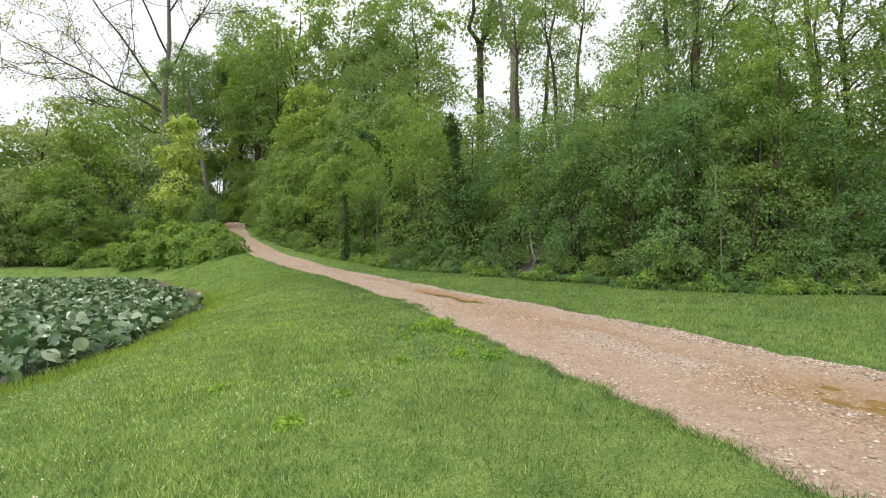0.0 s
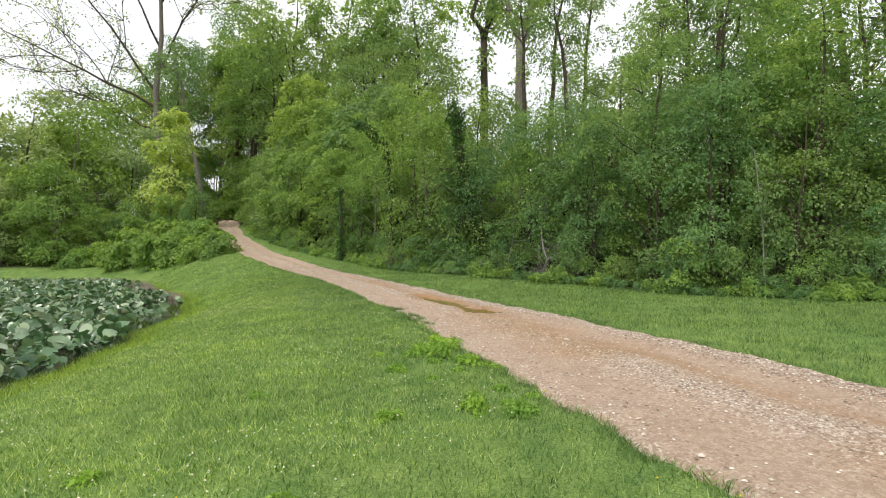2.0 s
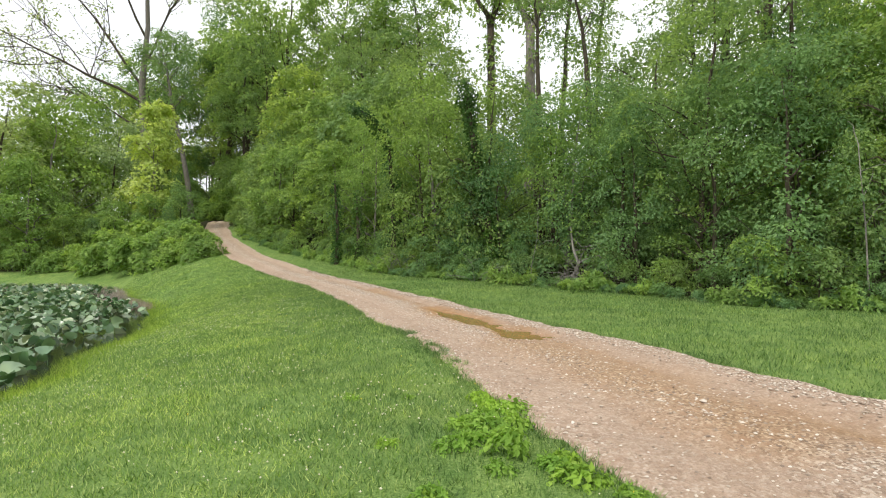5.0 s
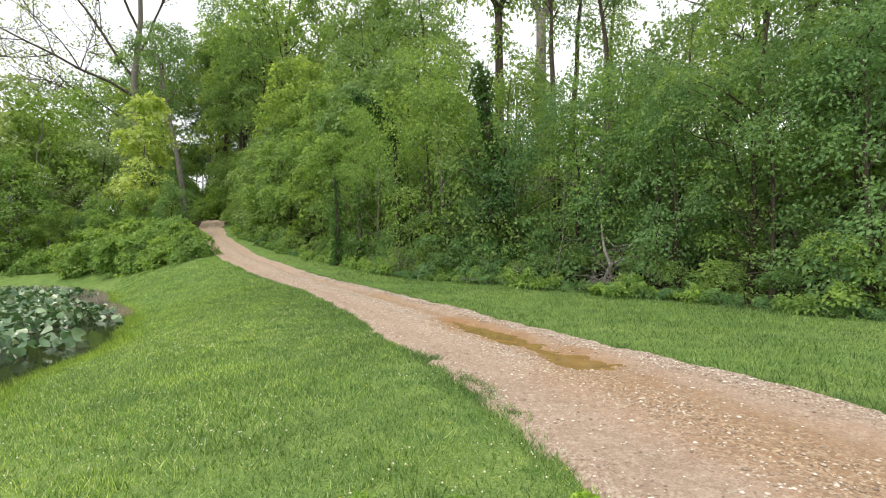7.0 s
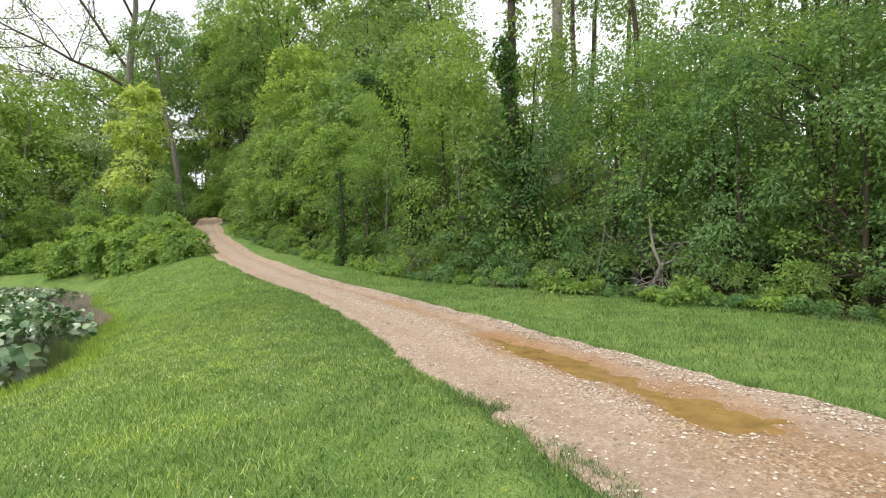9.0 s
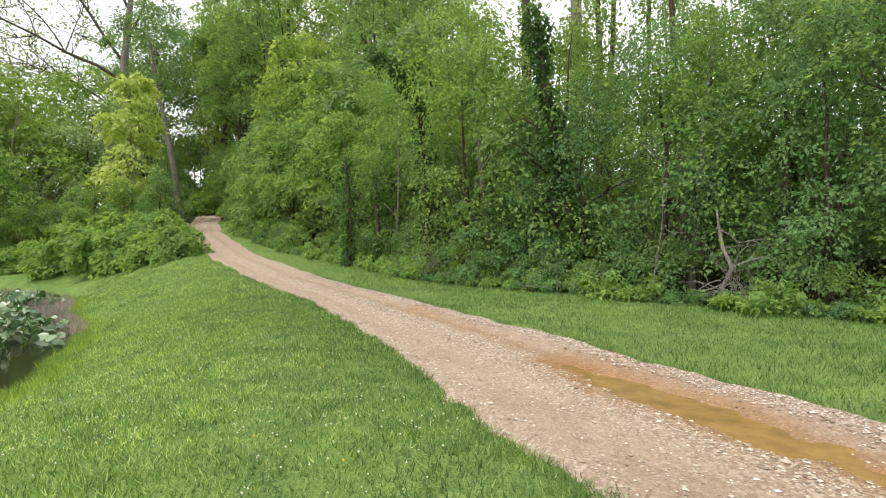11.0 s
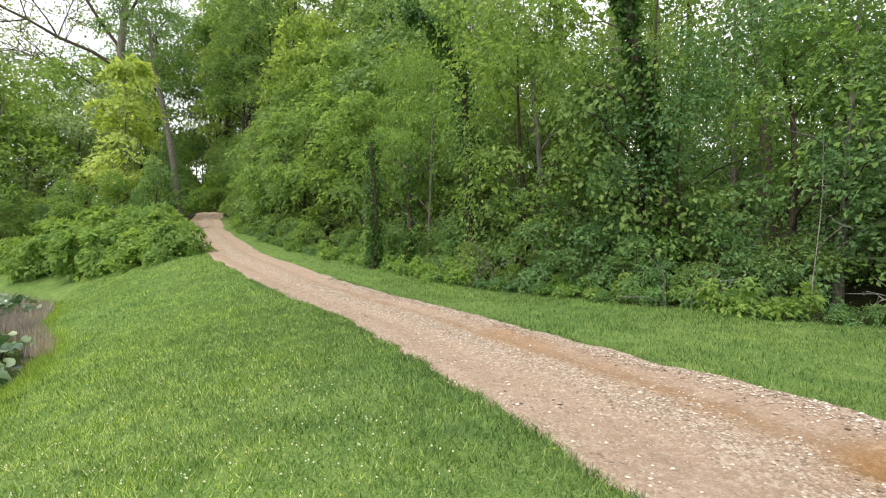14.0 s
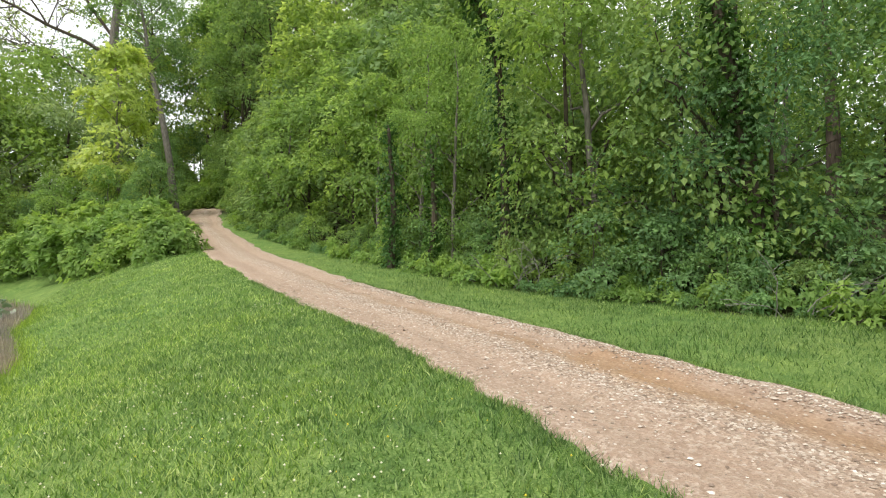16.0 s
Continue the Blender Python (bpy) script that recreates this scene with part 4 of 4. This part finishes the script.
ivy_trunk("ivy_tree", [at_ground(-5.6, 35.4, -0.1), (-5.4, 35.5, 2.6), (-5.5, 35.6, 5)], [0.12, 0.1, 0.05], 0.36, 60, "short trunk clothed in dark ivy", 84)


def bare_sapling(x, y, tall, r, lean, label):
    root = tagged(new("sapling"), label, "tree")
    rng = np.random.default_rng(int(abs(x * 31 + y * 7)))
    t = np.linspace(0, 1, 7)[:, None]
    pts = np.array([[0, 0, -0.1]]) + t * np.array([[lean, 0, tall]]) + np.sin(t * 7 + x) * 0.09
    part("trunk", mesh_of("trunk", *tube(pts, np.linspace(r, r * 0.4, 7), 6, 5), DEADWOOD, True), root)
    for k in range(3, 7):
        w = unit(rng.normal(0, 1, (1, 3)) + np.array([[0, 0, 0.8]]))[0]
        part("limb", mesh_of("limb", *tube(bend(pts[k], pts[k] + w * 0.9, 0.1, 4, rng), np.linspace(r * 0.4, 0.006, 4), 4, k), DEADWOOD, True), root)
    root.matrix_basis = stand(x, y)


bare_sapling(10.6, 19.7, 4.6, 0.028, -0.25, "thin pale sapling stem in front of the wood")
bare_sapling(2.9, 26.9, 3.0, 0.014, 0.3, "thin pale sapling stem in front of the wood")


def dead_branches(x, y, n, size, seed, label):
    rng = np.random.default_rng(seed)
    root = tagged(new("dead_branch_pile"), label, "dead branches")
    for k in range(n):
        a = np.array([rng.normal(0, 0.45 * size), rng.normal(0, 0.25 * size), rng.uniform(0.0, 0.25)])
        w = unit(np.array([[rng.normal(0, 0.8), rng.normal(-0.1, 0.3), rng.uniform(0.5, 1.7)]]))[0]
        ln = size * rng.uniform(0.9, 2.0)
        pts = [a]
        for _ in range(6):
            w = w + rng.normal(0, 0.20, 3) - np.array([0, 0, 0.10])
            w /= np.linalg.norm(w)
            pts.append(pts[-1] + w * ln / 6)
        r = rng.uniform(0.009, 0.022) * size
        bits = [tube(pts, np.linspace(r, 0.005, 7), 5, k)]
        for j in (2, 3, 4):
            v = unit((w + rng.normal(0, 0.8, 3))[None, :])[0]
            bits.append(tube(bend(pts[j], pts[j] + v * ln * 0.35, 0.05, 4, rng), np.linspace(r * 0.5, 0.004, 4), 4, k))
        part("branch", mesh_of("branch", *join(bits), DEADWOOD, True), root)
    root.matrix_basis = stand(x, y, 0, 1, 1, 0.02)


def dead_bough(x, y):
    """An upturned bough: a crooked stem, two long arching side branches and a fan of twigs at its foot."""
    root = tagged(new("dead_bough"), "crooked bare grey dead bough upturned among the bushes", "dead branches")
    stem = [(0, 0, -0.1), (0.06, 0, 0.45), (0.28, 0, 0.95), (0.06, 0.05, 1.45), (-0.02, 0.05, 2.0), (-0.08, 0.1, 2.5)]
    part("stem", mesh_of("stem", *tube(stem, [0.05, 0.05, 0.06, 0.055, 0.04, 0.015], 7, 301), DEADWOOD, True), root)
    rng = np.random.default_rng(302)
    for a, b, sag, r in [((0.28, 0, 0.95), (2.3, -0.2, 0.25), 0.35, 0.03), ((0.0, 0.05, 1.9), (1.5, 0.1, 1.55), -0.2, 0.026), ((0.06, 0.05, 1.45), (1.2, 0.2, 1.75), -0.1, 0.02), ((0.28, 0, 0.95), (0.75, -0.1, 1.6), 0.1, 0.018),
                         ((0.06, 0, 0.5), (-0.55, -0.2, 0.0), 0.12, 0.024), ((0.06, 0, 0.45), (-0.25, -0.3, 0.0), 0.1, 0.022), ((0.06, 0, 0.4), (0.4, -0.3, 0.0), 0.12, 0.022), ((0.1, 0, 0.5), (0.95, -0.3, 0.05), 0.2, 0.024), ((0.02, 0, 0.6), (-0.5, -0.1, 0.35), 0.1, 0.016)]:
        a, b = np.array(a, float), np.array(b, float)
        run = bend(a, b, sag, 7, rng)
        bits = [tube(run, np.linspace(r, 0.008, 7), 5, 303)]
        for k in (3, 4, 5):
            bits.append(tube(bend(run[k], run[k] + rng.normal(0, 0.16, 3) + (b - a) * 0.18, 0.03, 4, rng), np.linspace(r * 0.5, 0.005, 4), 4, k))
        part("branch", mesh_of("branch", *join(bits), DEADWOOD, True), root)
    root.matrix_basis = stand(x, y, -34)


dead_bough(4.45, 26.5)
dead_branches(4.9, 26.2, 26, 0.8, 91, "tangle of bare grey fallen branches in front of the wood")
dead_branches(14.6, 17.6, 5, 0.9, 92, "few bare grey fallen branches at the wood's edge")
dead_branches(0.9, 27.9, 7, 0.7, 93, "small tangle of dry pale stems among green weeds")
dead_branches(-3.2, 31.9, 8, 0.9, 94, "dry brown dead stems at the foot of an ivy trunk")


# ---- pond plants ----
def pad_mesh(rng, size):
    """A cupped heart-shaped leaf on a stalk, its middle at the origin."""
    ang = np.linspace(0, 2 * np.pi, 10, endpoint=False)
    rad = size * (0.5 + 0.10 * np.cos(ang)) * np.where(np.abs(ang - np.pi) < 0.3, 0.35, 1.0) * rng.uniform(0.92, 1.08, 10)
    rim = np.stack([np.cos(ang) * rad * 1.15, np.sin(ang) * rad, size * (0.10 + 0.15 * np.sin(ang * 2 + rng.random() * 6) + rng.uniform(-0.06, 0.06, 10))], 1)
    mid = rim * np.array([0.55, 0.55, 0.35])
    co = np.concatenate([rim, mid, [[0, 0, 0]]])
    k = np.arange(10)
    j = (k + 1) % 10
    tri = np.concatenate([np.stack([k, j, j + 10], 1), np.stack([k, j + 10, k + 10], 1), np.stack([k + 10, j + 10, np.full(10, 20)], 1)])
    return co, tri


def turned(co, tilt, yaw, roll):
    m = np.array(Euler((tilt, roll, yaw)).to_matrix())
    return co @ m.T


def pad_places(rng, n):
    out = []
    while len(out) < n:
        y = rng.uniform(2, 45)
        back = rng.exponential(9.0)
        x = float(shore(y)) - 0.2 - back
        if x < -46 or y > 44 - back * 0.1:
            continue
        thin = vnoise(x * 0.45, y * 0.45, 41)
        if rng.random() > smooth(0.15, 0.5, thin + 0.12 * min(back, 3) - (0.34 if 19 < y < 30 and back < 3.5 else 0.2 if back < 1.6 and y > 15 else 0)):
            continue
        out.append((x, y))
    return out


def build_pads():
    rng = np.random.default_rng(101)
    shapes = [pad_mesh(rng, 1.0) for _ in range(6)]
    meshes = []
    for c, f in shapes:
        meshes.append(mesh_of("leaf", c, f, PAD, True))
    stalk = mesh_of("stalk", *tube([(0, 0, 0), (0.02, 0.01, 0.5), (0, 0, 1.0)], [0.012, 0.010, 0.008], 4), PAD, True)
    near = [p for p in pad_places(rng, 420) if p[0] > -15][:300]
    for g in range(50):
        mine = near[g * 6:g * 6 + 6]
        if not mine:
            break
        cx, cy = mine[0]
        root = tagged(new("pond_lily"), "pond lily with broad blue-green leaves standing above the water", "water plant", "pond lilies")
        root.location = (cx, cy, POND_Z - 0.3)
        for k in range(6):
            px, py = cx + rng.normal(0, 0.45), cy + rng.normal(0, 0.45)
            if px > float(shore(py)) - 0.2:
                px = float(shore(py)) - 0.2 - 0.3 * rng.random()
            up = rng.uniform(0.02, 0.42)
            ob = part("leaf", meshes[int(rng.integers(6))], root)
            s = rng.uniform(0.18, 0.36)
            ob.matrix_basis = Matrix.LocRotScale((px - cx, py - cy, 0.3 + up), Euler((rng.normal(0, 0.5), rng.normal(0, 0.5), rng.uniform(0, 6.28))), (s, s, s))
            st = part("stalk", stalk, root)
            st.matrix_basis = Matrix.LocRotScale((px - cx, py - cy, 0), Euler((0, 0, 0)), (0.7, 0.7, 0.3 + up))
    co, tri, n = [], [], 0
    plain = []
    for c, f in shapes:
        k = np.arange(10)
        plain.append((np.concatenate([c[:10], c[20:]]), np.stack([k, (k + 1) % 10, np.full(10, 10)], 1)))
    for x, y in pad_places(rng, 6000):
        c, f = plain[int(rng.integers(6))]
        c = turned(c * rng.uniform(0.17, 0.36), rng.normal(0, 0.65), rng.uniform(0, 6.28), rng.normal(0, 0.65)) + (x, y, POND_Z + rng.uniform(0.03, 0.45))
        co.append(c)
        tri.append(f + n)
        n += len(c)
    tagged(new("pond_lily_leaves", mesh_of("pond_lily_leaves", np.concatenate(co), np.concatenate(tri), PAD, True)), "mass of broad blue-green lily leaves covering the pond", "water plant", kind="stuff")


build_pads()


def strands(name, at, tall, width, lean, material, label, category, seed):
    """Single-triangle grass blades at the given feet."""
    rng = np.random.default_rng(seed)
    n = len(at)
    ang = rng.random(n) * 2 * np.pi
    side = np.stack([np.cos(ang), np.sin(ang), np.zeros(n)], 1) * (width * 0.5)[:, None]
    tip = at + np.stack([rng.normal(0, lean, n) * tall, rng.normal(0, lean, n) * tall, tall], 1)
    co = np.stack([at - side, at + side, tip], 1).reshape(-1, 3)
    k = np.arange(n) * 3
    return tagged(new(name, mesh_of(name, co, np.stack([k, k + 1, k + 2], 1), material)), label, category, kind="stuff")


def feet(rng, n, x0, x1, y0, y1, test):
    x, y = rng.uniform(x0, x1, n), rng.uniform(y0, y1, n)
    ok = test(x, y)
    x, y = x[ok], y[ok]
    return np.stack([x, y, height(x, y) - 0.01], 1)


def reeds():
    rng = np.random.default_rng(111)
    n = 9000
    y = rng.uniform(29, 46.5, n)
    x = shore(y) - np.abs(rng.normal(0, 1.0, n)) * (0.35 + 2.4 * smooth(31, 45, y)) + 0.25
    tall = rng.uniform(0.2, 0.6, n) * (0.7 + 0.5 * smooth(30, 44, y))
    at = np.stack([x, y, np.full(n, POND_Z - 0.05)], 1)
    strands("dead_reeds", at, tall, np.full(n, 0.026), 0.25, REED, "dry grey-brown dead reeds at the pond's far edge", "reeds", 112)


reeds()


# ---- grass, flowers, weeds, gravel ----
def on_lawn(x, y):
    off_road = (x < road_left(y) - 0.02 + 0.12 * (vnoise(x * 4, y * 4, 61) - 0.3)) | (x > road_right(y) + 0.02 - 0.12 * (vnoise(x * 4, y * 4, 62) - 0.3))
    return off_road & (x > shore(y) - 0.05) & (into_wood(x, y) < 0.5)


def path_side(x, y):
    return np.abs(x + 0.26 * y + 0.2)


def lawn():
    rng = np.random.default_rng(121)
    near = lambda x, y: on_lawn(x, y) & (x < road_left(y)) & (rng.random(len(x)) < np.clip(1.2 - path_side(x, y) / 6, 0.12, 1) * smooth(33, 24, y) * smooth(1.0, 3.5, y))
    at = feet(rng, 800000, -14, 4.0, 1.0, 33, near)
    # share of darker, cooler blades grows towards the track's left edge
    dark_here = rng.random(len(at)) < 0.9 * smooth(3.4, 0.6, road_left(at[:, 1]) - at[:, 0] + 2.0 * (vnoise(at[:, 0] * 0.7, at[:, 1] * 0.7, 66) - 0.5))
    for name, feet_here, kind, words, seed in (("grass", at[~dark_here], GRASS, "short mown green grass of the lawn", 122), ("lush_grass", at[dark_here], GRASS_DARK, "darker, cooler green grass of the lawn beside the track", 129)):
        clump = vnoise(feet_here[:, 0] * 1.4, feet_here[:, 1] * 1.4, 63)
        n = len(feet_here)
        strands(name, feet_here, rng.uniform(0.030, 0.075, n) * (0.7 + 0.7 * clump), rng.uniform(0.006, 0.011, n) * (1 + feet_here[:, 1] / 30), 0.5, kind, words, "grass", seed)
    far = lambda x, y: on_lawn(x, y) & (x < road_left(y)) & (rng.random(len(x)) < smooth(21, 27, y) * smooth(48, 40, y))
    at = feet(rng, 210000, -22, -1.0, 21, 48, far)
    clump = vnoise(at[:, 0] * 1.1, at[:, 1] * 1.1, 65)
    strands("far_grass", at, rng.uniform(0.04, 0.09, len(at)) * (0.6 + 0.8 * clump), rng.uniform(0.016, 0.028, len(at)), 0.5, GRASS, "short mown grass on the rising lawn", "grass", 126)
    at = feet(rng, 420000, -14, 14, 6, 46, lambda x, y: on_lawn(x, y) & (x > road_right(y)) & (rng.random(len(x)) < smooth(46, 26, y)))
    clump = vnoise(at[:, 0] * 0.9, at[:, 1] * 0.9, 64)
    strands("verge_grass", at, rng.uniform(0.045, 0.10, len(at)) * (0.6 + 0.9 * clump), rng.uniform(0.011, 0.020, len(at)), 0.45, GRASS_DARK, "mown green grass of the verge beside the track", "grass", 123)
    y = rng.uniform(4, 46, 22000)
    x = shore(y) + np.abs(rng.normal(0, 0.42, len(y))) - 0.12
    at = np.stack([x, y, height(x, y) - 0.02], 1)
    strands("bank_grass", at, rng.uniform(0.07, 0.25, len(at)), rng.uniform(0.012, 0.02, len(at)), 0.4, BANK, "long uncut grass along the pond's bank", "grass", 124)
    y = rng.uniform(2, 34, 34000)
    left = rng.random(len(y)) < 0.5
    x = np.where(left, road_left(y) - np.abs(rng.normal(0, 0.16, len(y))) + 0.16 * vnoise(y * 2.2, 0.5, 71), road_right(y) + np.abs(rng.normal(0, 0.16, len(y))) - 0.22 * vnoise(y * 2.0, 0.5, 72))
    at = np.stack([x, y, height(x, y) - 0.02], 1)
    strands("edge_grass", at, rng.uniform(0.03, 0.095, len(at)), rng.uniform(0.007, 0.013, len(at)), 0.6, GRASS_DARK, "ragged longer grass at the track's edge", "grass", 125)


lawn()


def stray_tufts():
    """Tufts that have crept onto the track, cut off from the lawn by bare dirt."""
    rng = np.random.default_rng(127)
    y = rng.uniform(13.2, 16.6, 95)
    x = road_left(y) + 0.15 + rng.normal(0, 0.05, 95) - 0.1 * smooth(15.6, 16.6, y)
    keep = vnoise(y * 1.7, 0.5, 73) > 0.3
    own = np.repeat(np.nonzero(keep)[0], 26)
    px, py = x[own] + rng.normal(0, 0.045, len(own)), y[own] + rng.normal(0, 0.05, len(own))
    at = np.stack([px, py, height(px, py) + 0.0], 1)
    strands("stray_grass", at, rng.uniform(0.04, 0.09, len(at)), rng.uniform(0.007, 0.012, len(at)), 0.5, GRASS_DARK, "tufts of longer grass growing on the track's edge", "grass", 128)


stray_tufts()


def flower_heads(name, n, y0, y1, size, material, label, seed):
    rng = np.random.default_rng(seed)
    at = feet(rng, n, -9, 4, y0, y1, lambda x, y: on_lawn(x, y) & (x < road_left(y)) & (vnoise(x * 0.6, y * 0.6, seed) + 0.25 * rng.random(len(x)) > 0.62))
    co, tri, k = [], [], 0
    c = np.array([[1, 0, 0], [0, 1, 0], [-1, 0, 0], [0, -1, 0], [0, 0, 0.9], [0, 0, -0.9]], float)
    f = np.array([[0, 1, 4], [1, 2, 4], [2, 3, 4], [3, 0, 4], [1, 0, 5], [2, 1, 5], [3, 2, 5], [0, 3, 5]])
    for p in at:
        co.append(c * size * rng.uniform(0.6, 1.2) + p + (0, 0, rng.uniform(0.06, 0.11)))
        tri.append(f + k)
        k += 6
    tagged(new(name, mesh_of(name, np.concatenate(co), np.concatenate(tri), material, True)), label, "flowers", kind="stuff")


flower_heads("clover_flowers", 12000, 3, 42, 0.0100, PETAL, "small white clover heads scattered in the lawn", 131)
flower_heads("yellow_flowers", 500, 3, 24, 0.010, YELLOW, "tiny yellow flowers scattered in the lawn", 132)

BROAD = make_tree("dock_plant", 43, 0.22, 0.02, 0.22, 14, 6, 0.12, LEAF_DOCK, BARK, 0.004, "bush", 0.12, 0, twigs=0.0, label="low broad-leaved bright green weed in the lawn", category="plant")
tagged(BROAD, group="weeds in the lawn")
rng_dock = random.Random(9)
BROAD.matrix_basis = stand(-0.1, 10.1, 0, 0.55, 1, 0.0)
for k in range(34):
    y = rng_dock.uniform(7.0, 11.8)
    place(BROAD, float(road_left(y)) - rng_dock.uniform(0.1, 1.5), y, 71 * k, rng_dock.uniform(0.5, 0.95), 0.9)

for k, (x, y, sc) in enumerate([(-2.75, 6.3, 0.55), (-1.1, 5.7, 0.5), (-1.4, 4.8, 0.6), (-2.2, 8.4, 0.5), (-0.6, 7.4, 0.6), (0.3, 9.6, 0.7), (-0.2, 10.6, 0.75), (0.1, 11.2, 0.7)]):
    place(BROAD, x, y, 71 * k, sc * 1.5, 0.75)

rng_stone = np.random.default_rng(141)
loose_stones("gravel", rng_stone, stone_places(rng_stone, 24000, 2.2, 34, 0.024), "loose pale limestone chips on the track")
loose_stones("fine_gravel", rng_stone, stone_places(rng_stone, 2500, 2.2, 20, 0.014), "fine pale grit on the track")
STONE_MESHES = [mesh_of("stone", *chip(rng_stone), STONE) for _ in range(8)]
for k, (x, y, z, size) in enumerate(zip(*stone_places(rng_stone, 300, 3.0, 26, 0.033))):
    ob = part("stone", STONE_MESHES[k % 8], road)
    ob.matrix_basis = Matrix.LocRotScale((x, y, z), Euler((rng_stone.normal(0, 0.2), rng_stone.normal(0, 0.2), rng_stone.uniform(0, 6.28))), (size, size, size * 0.8))
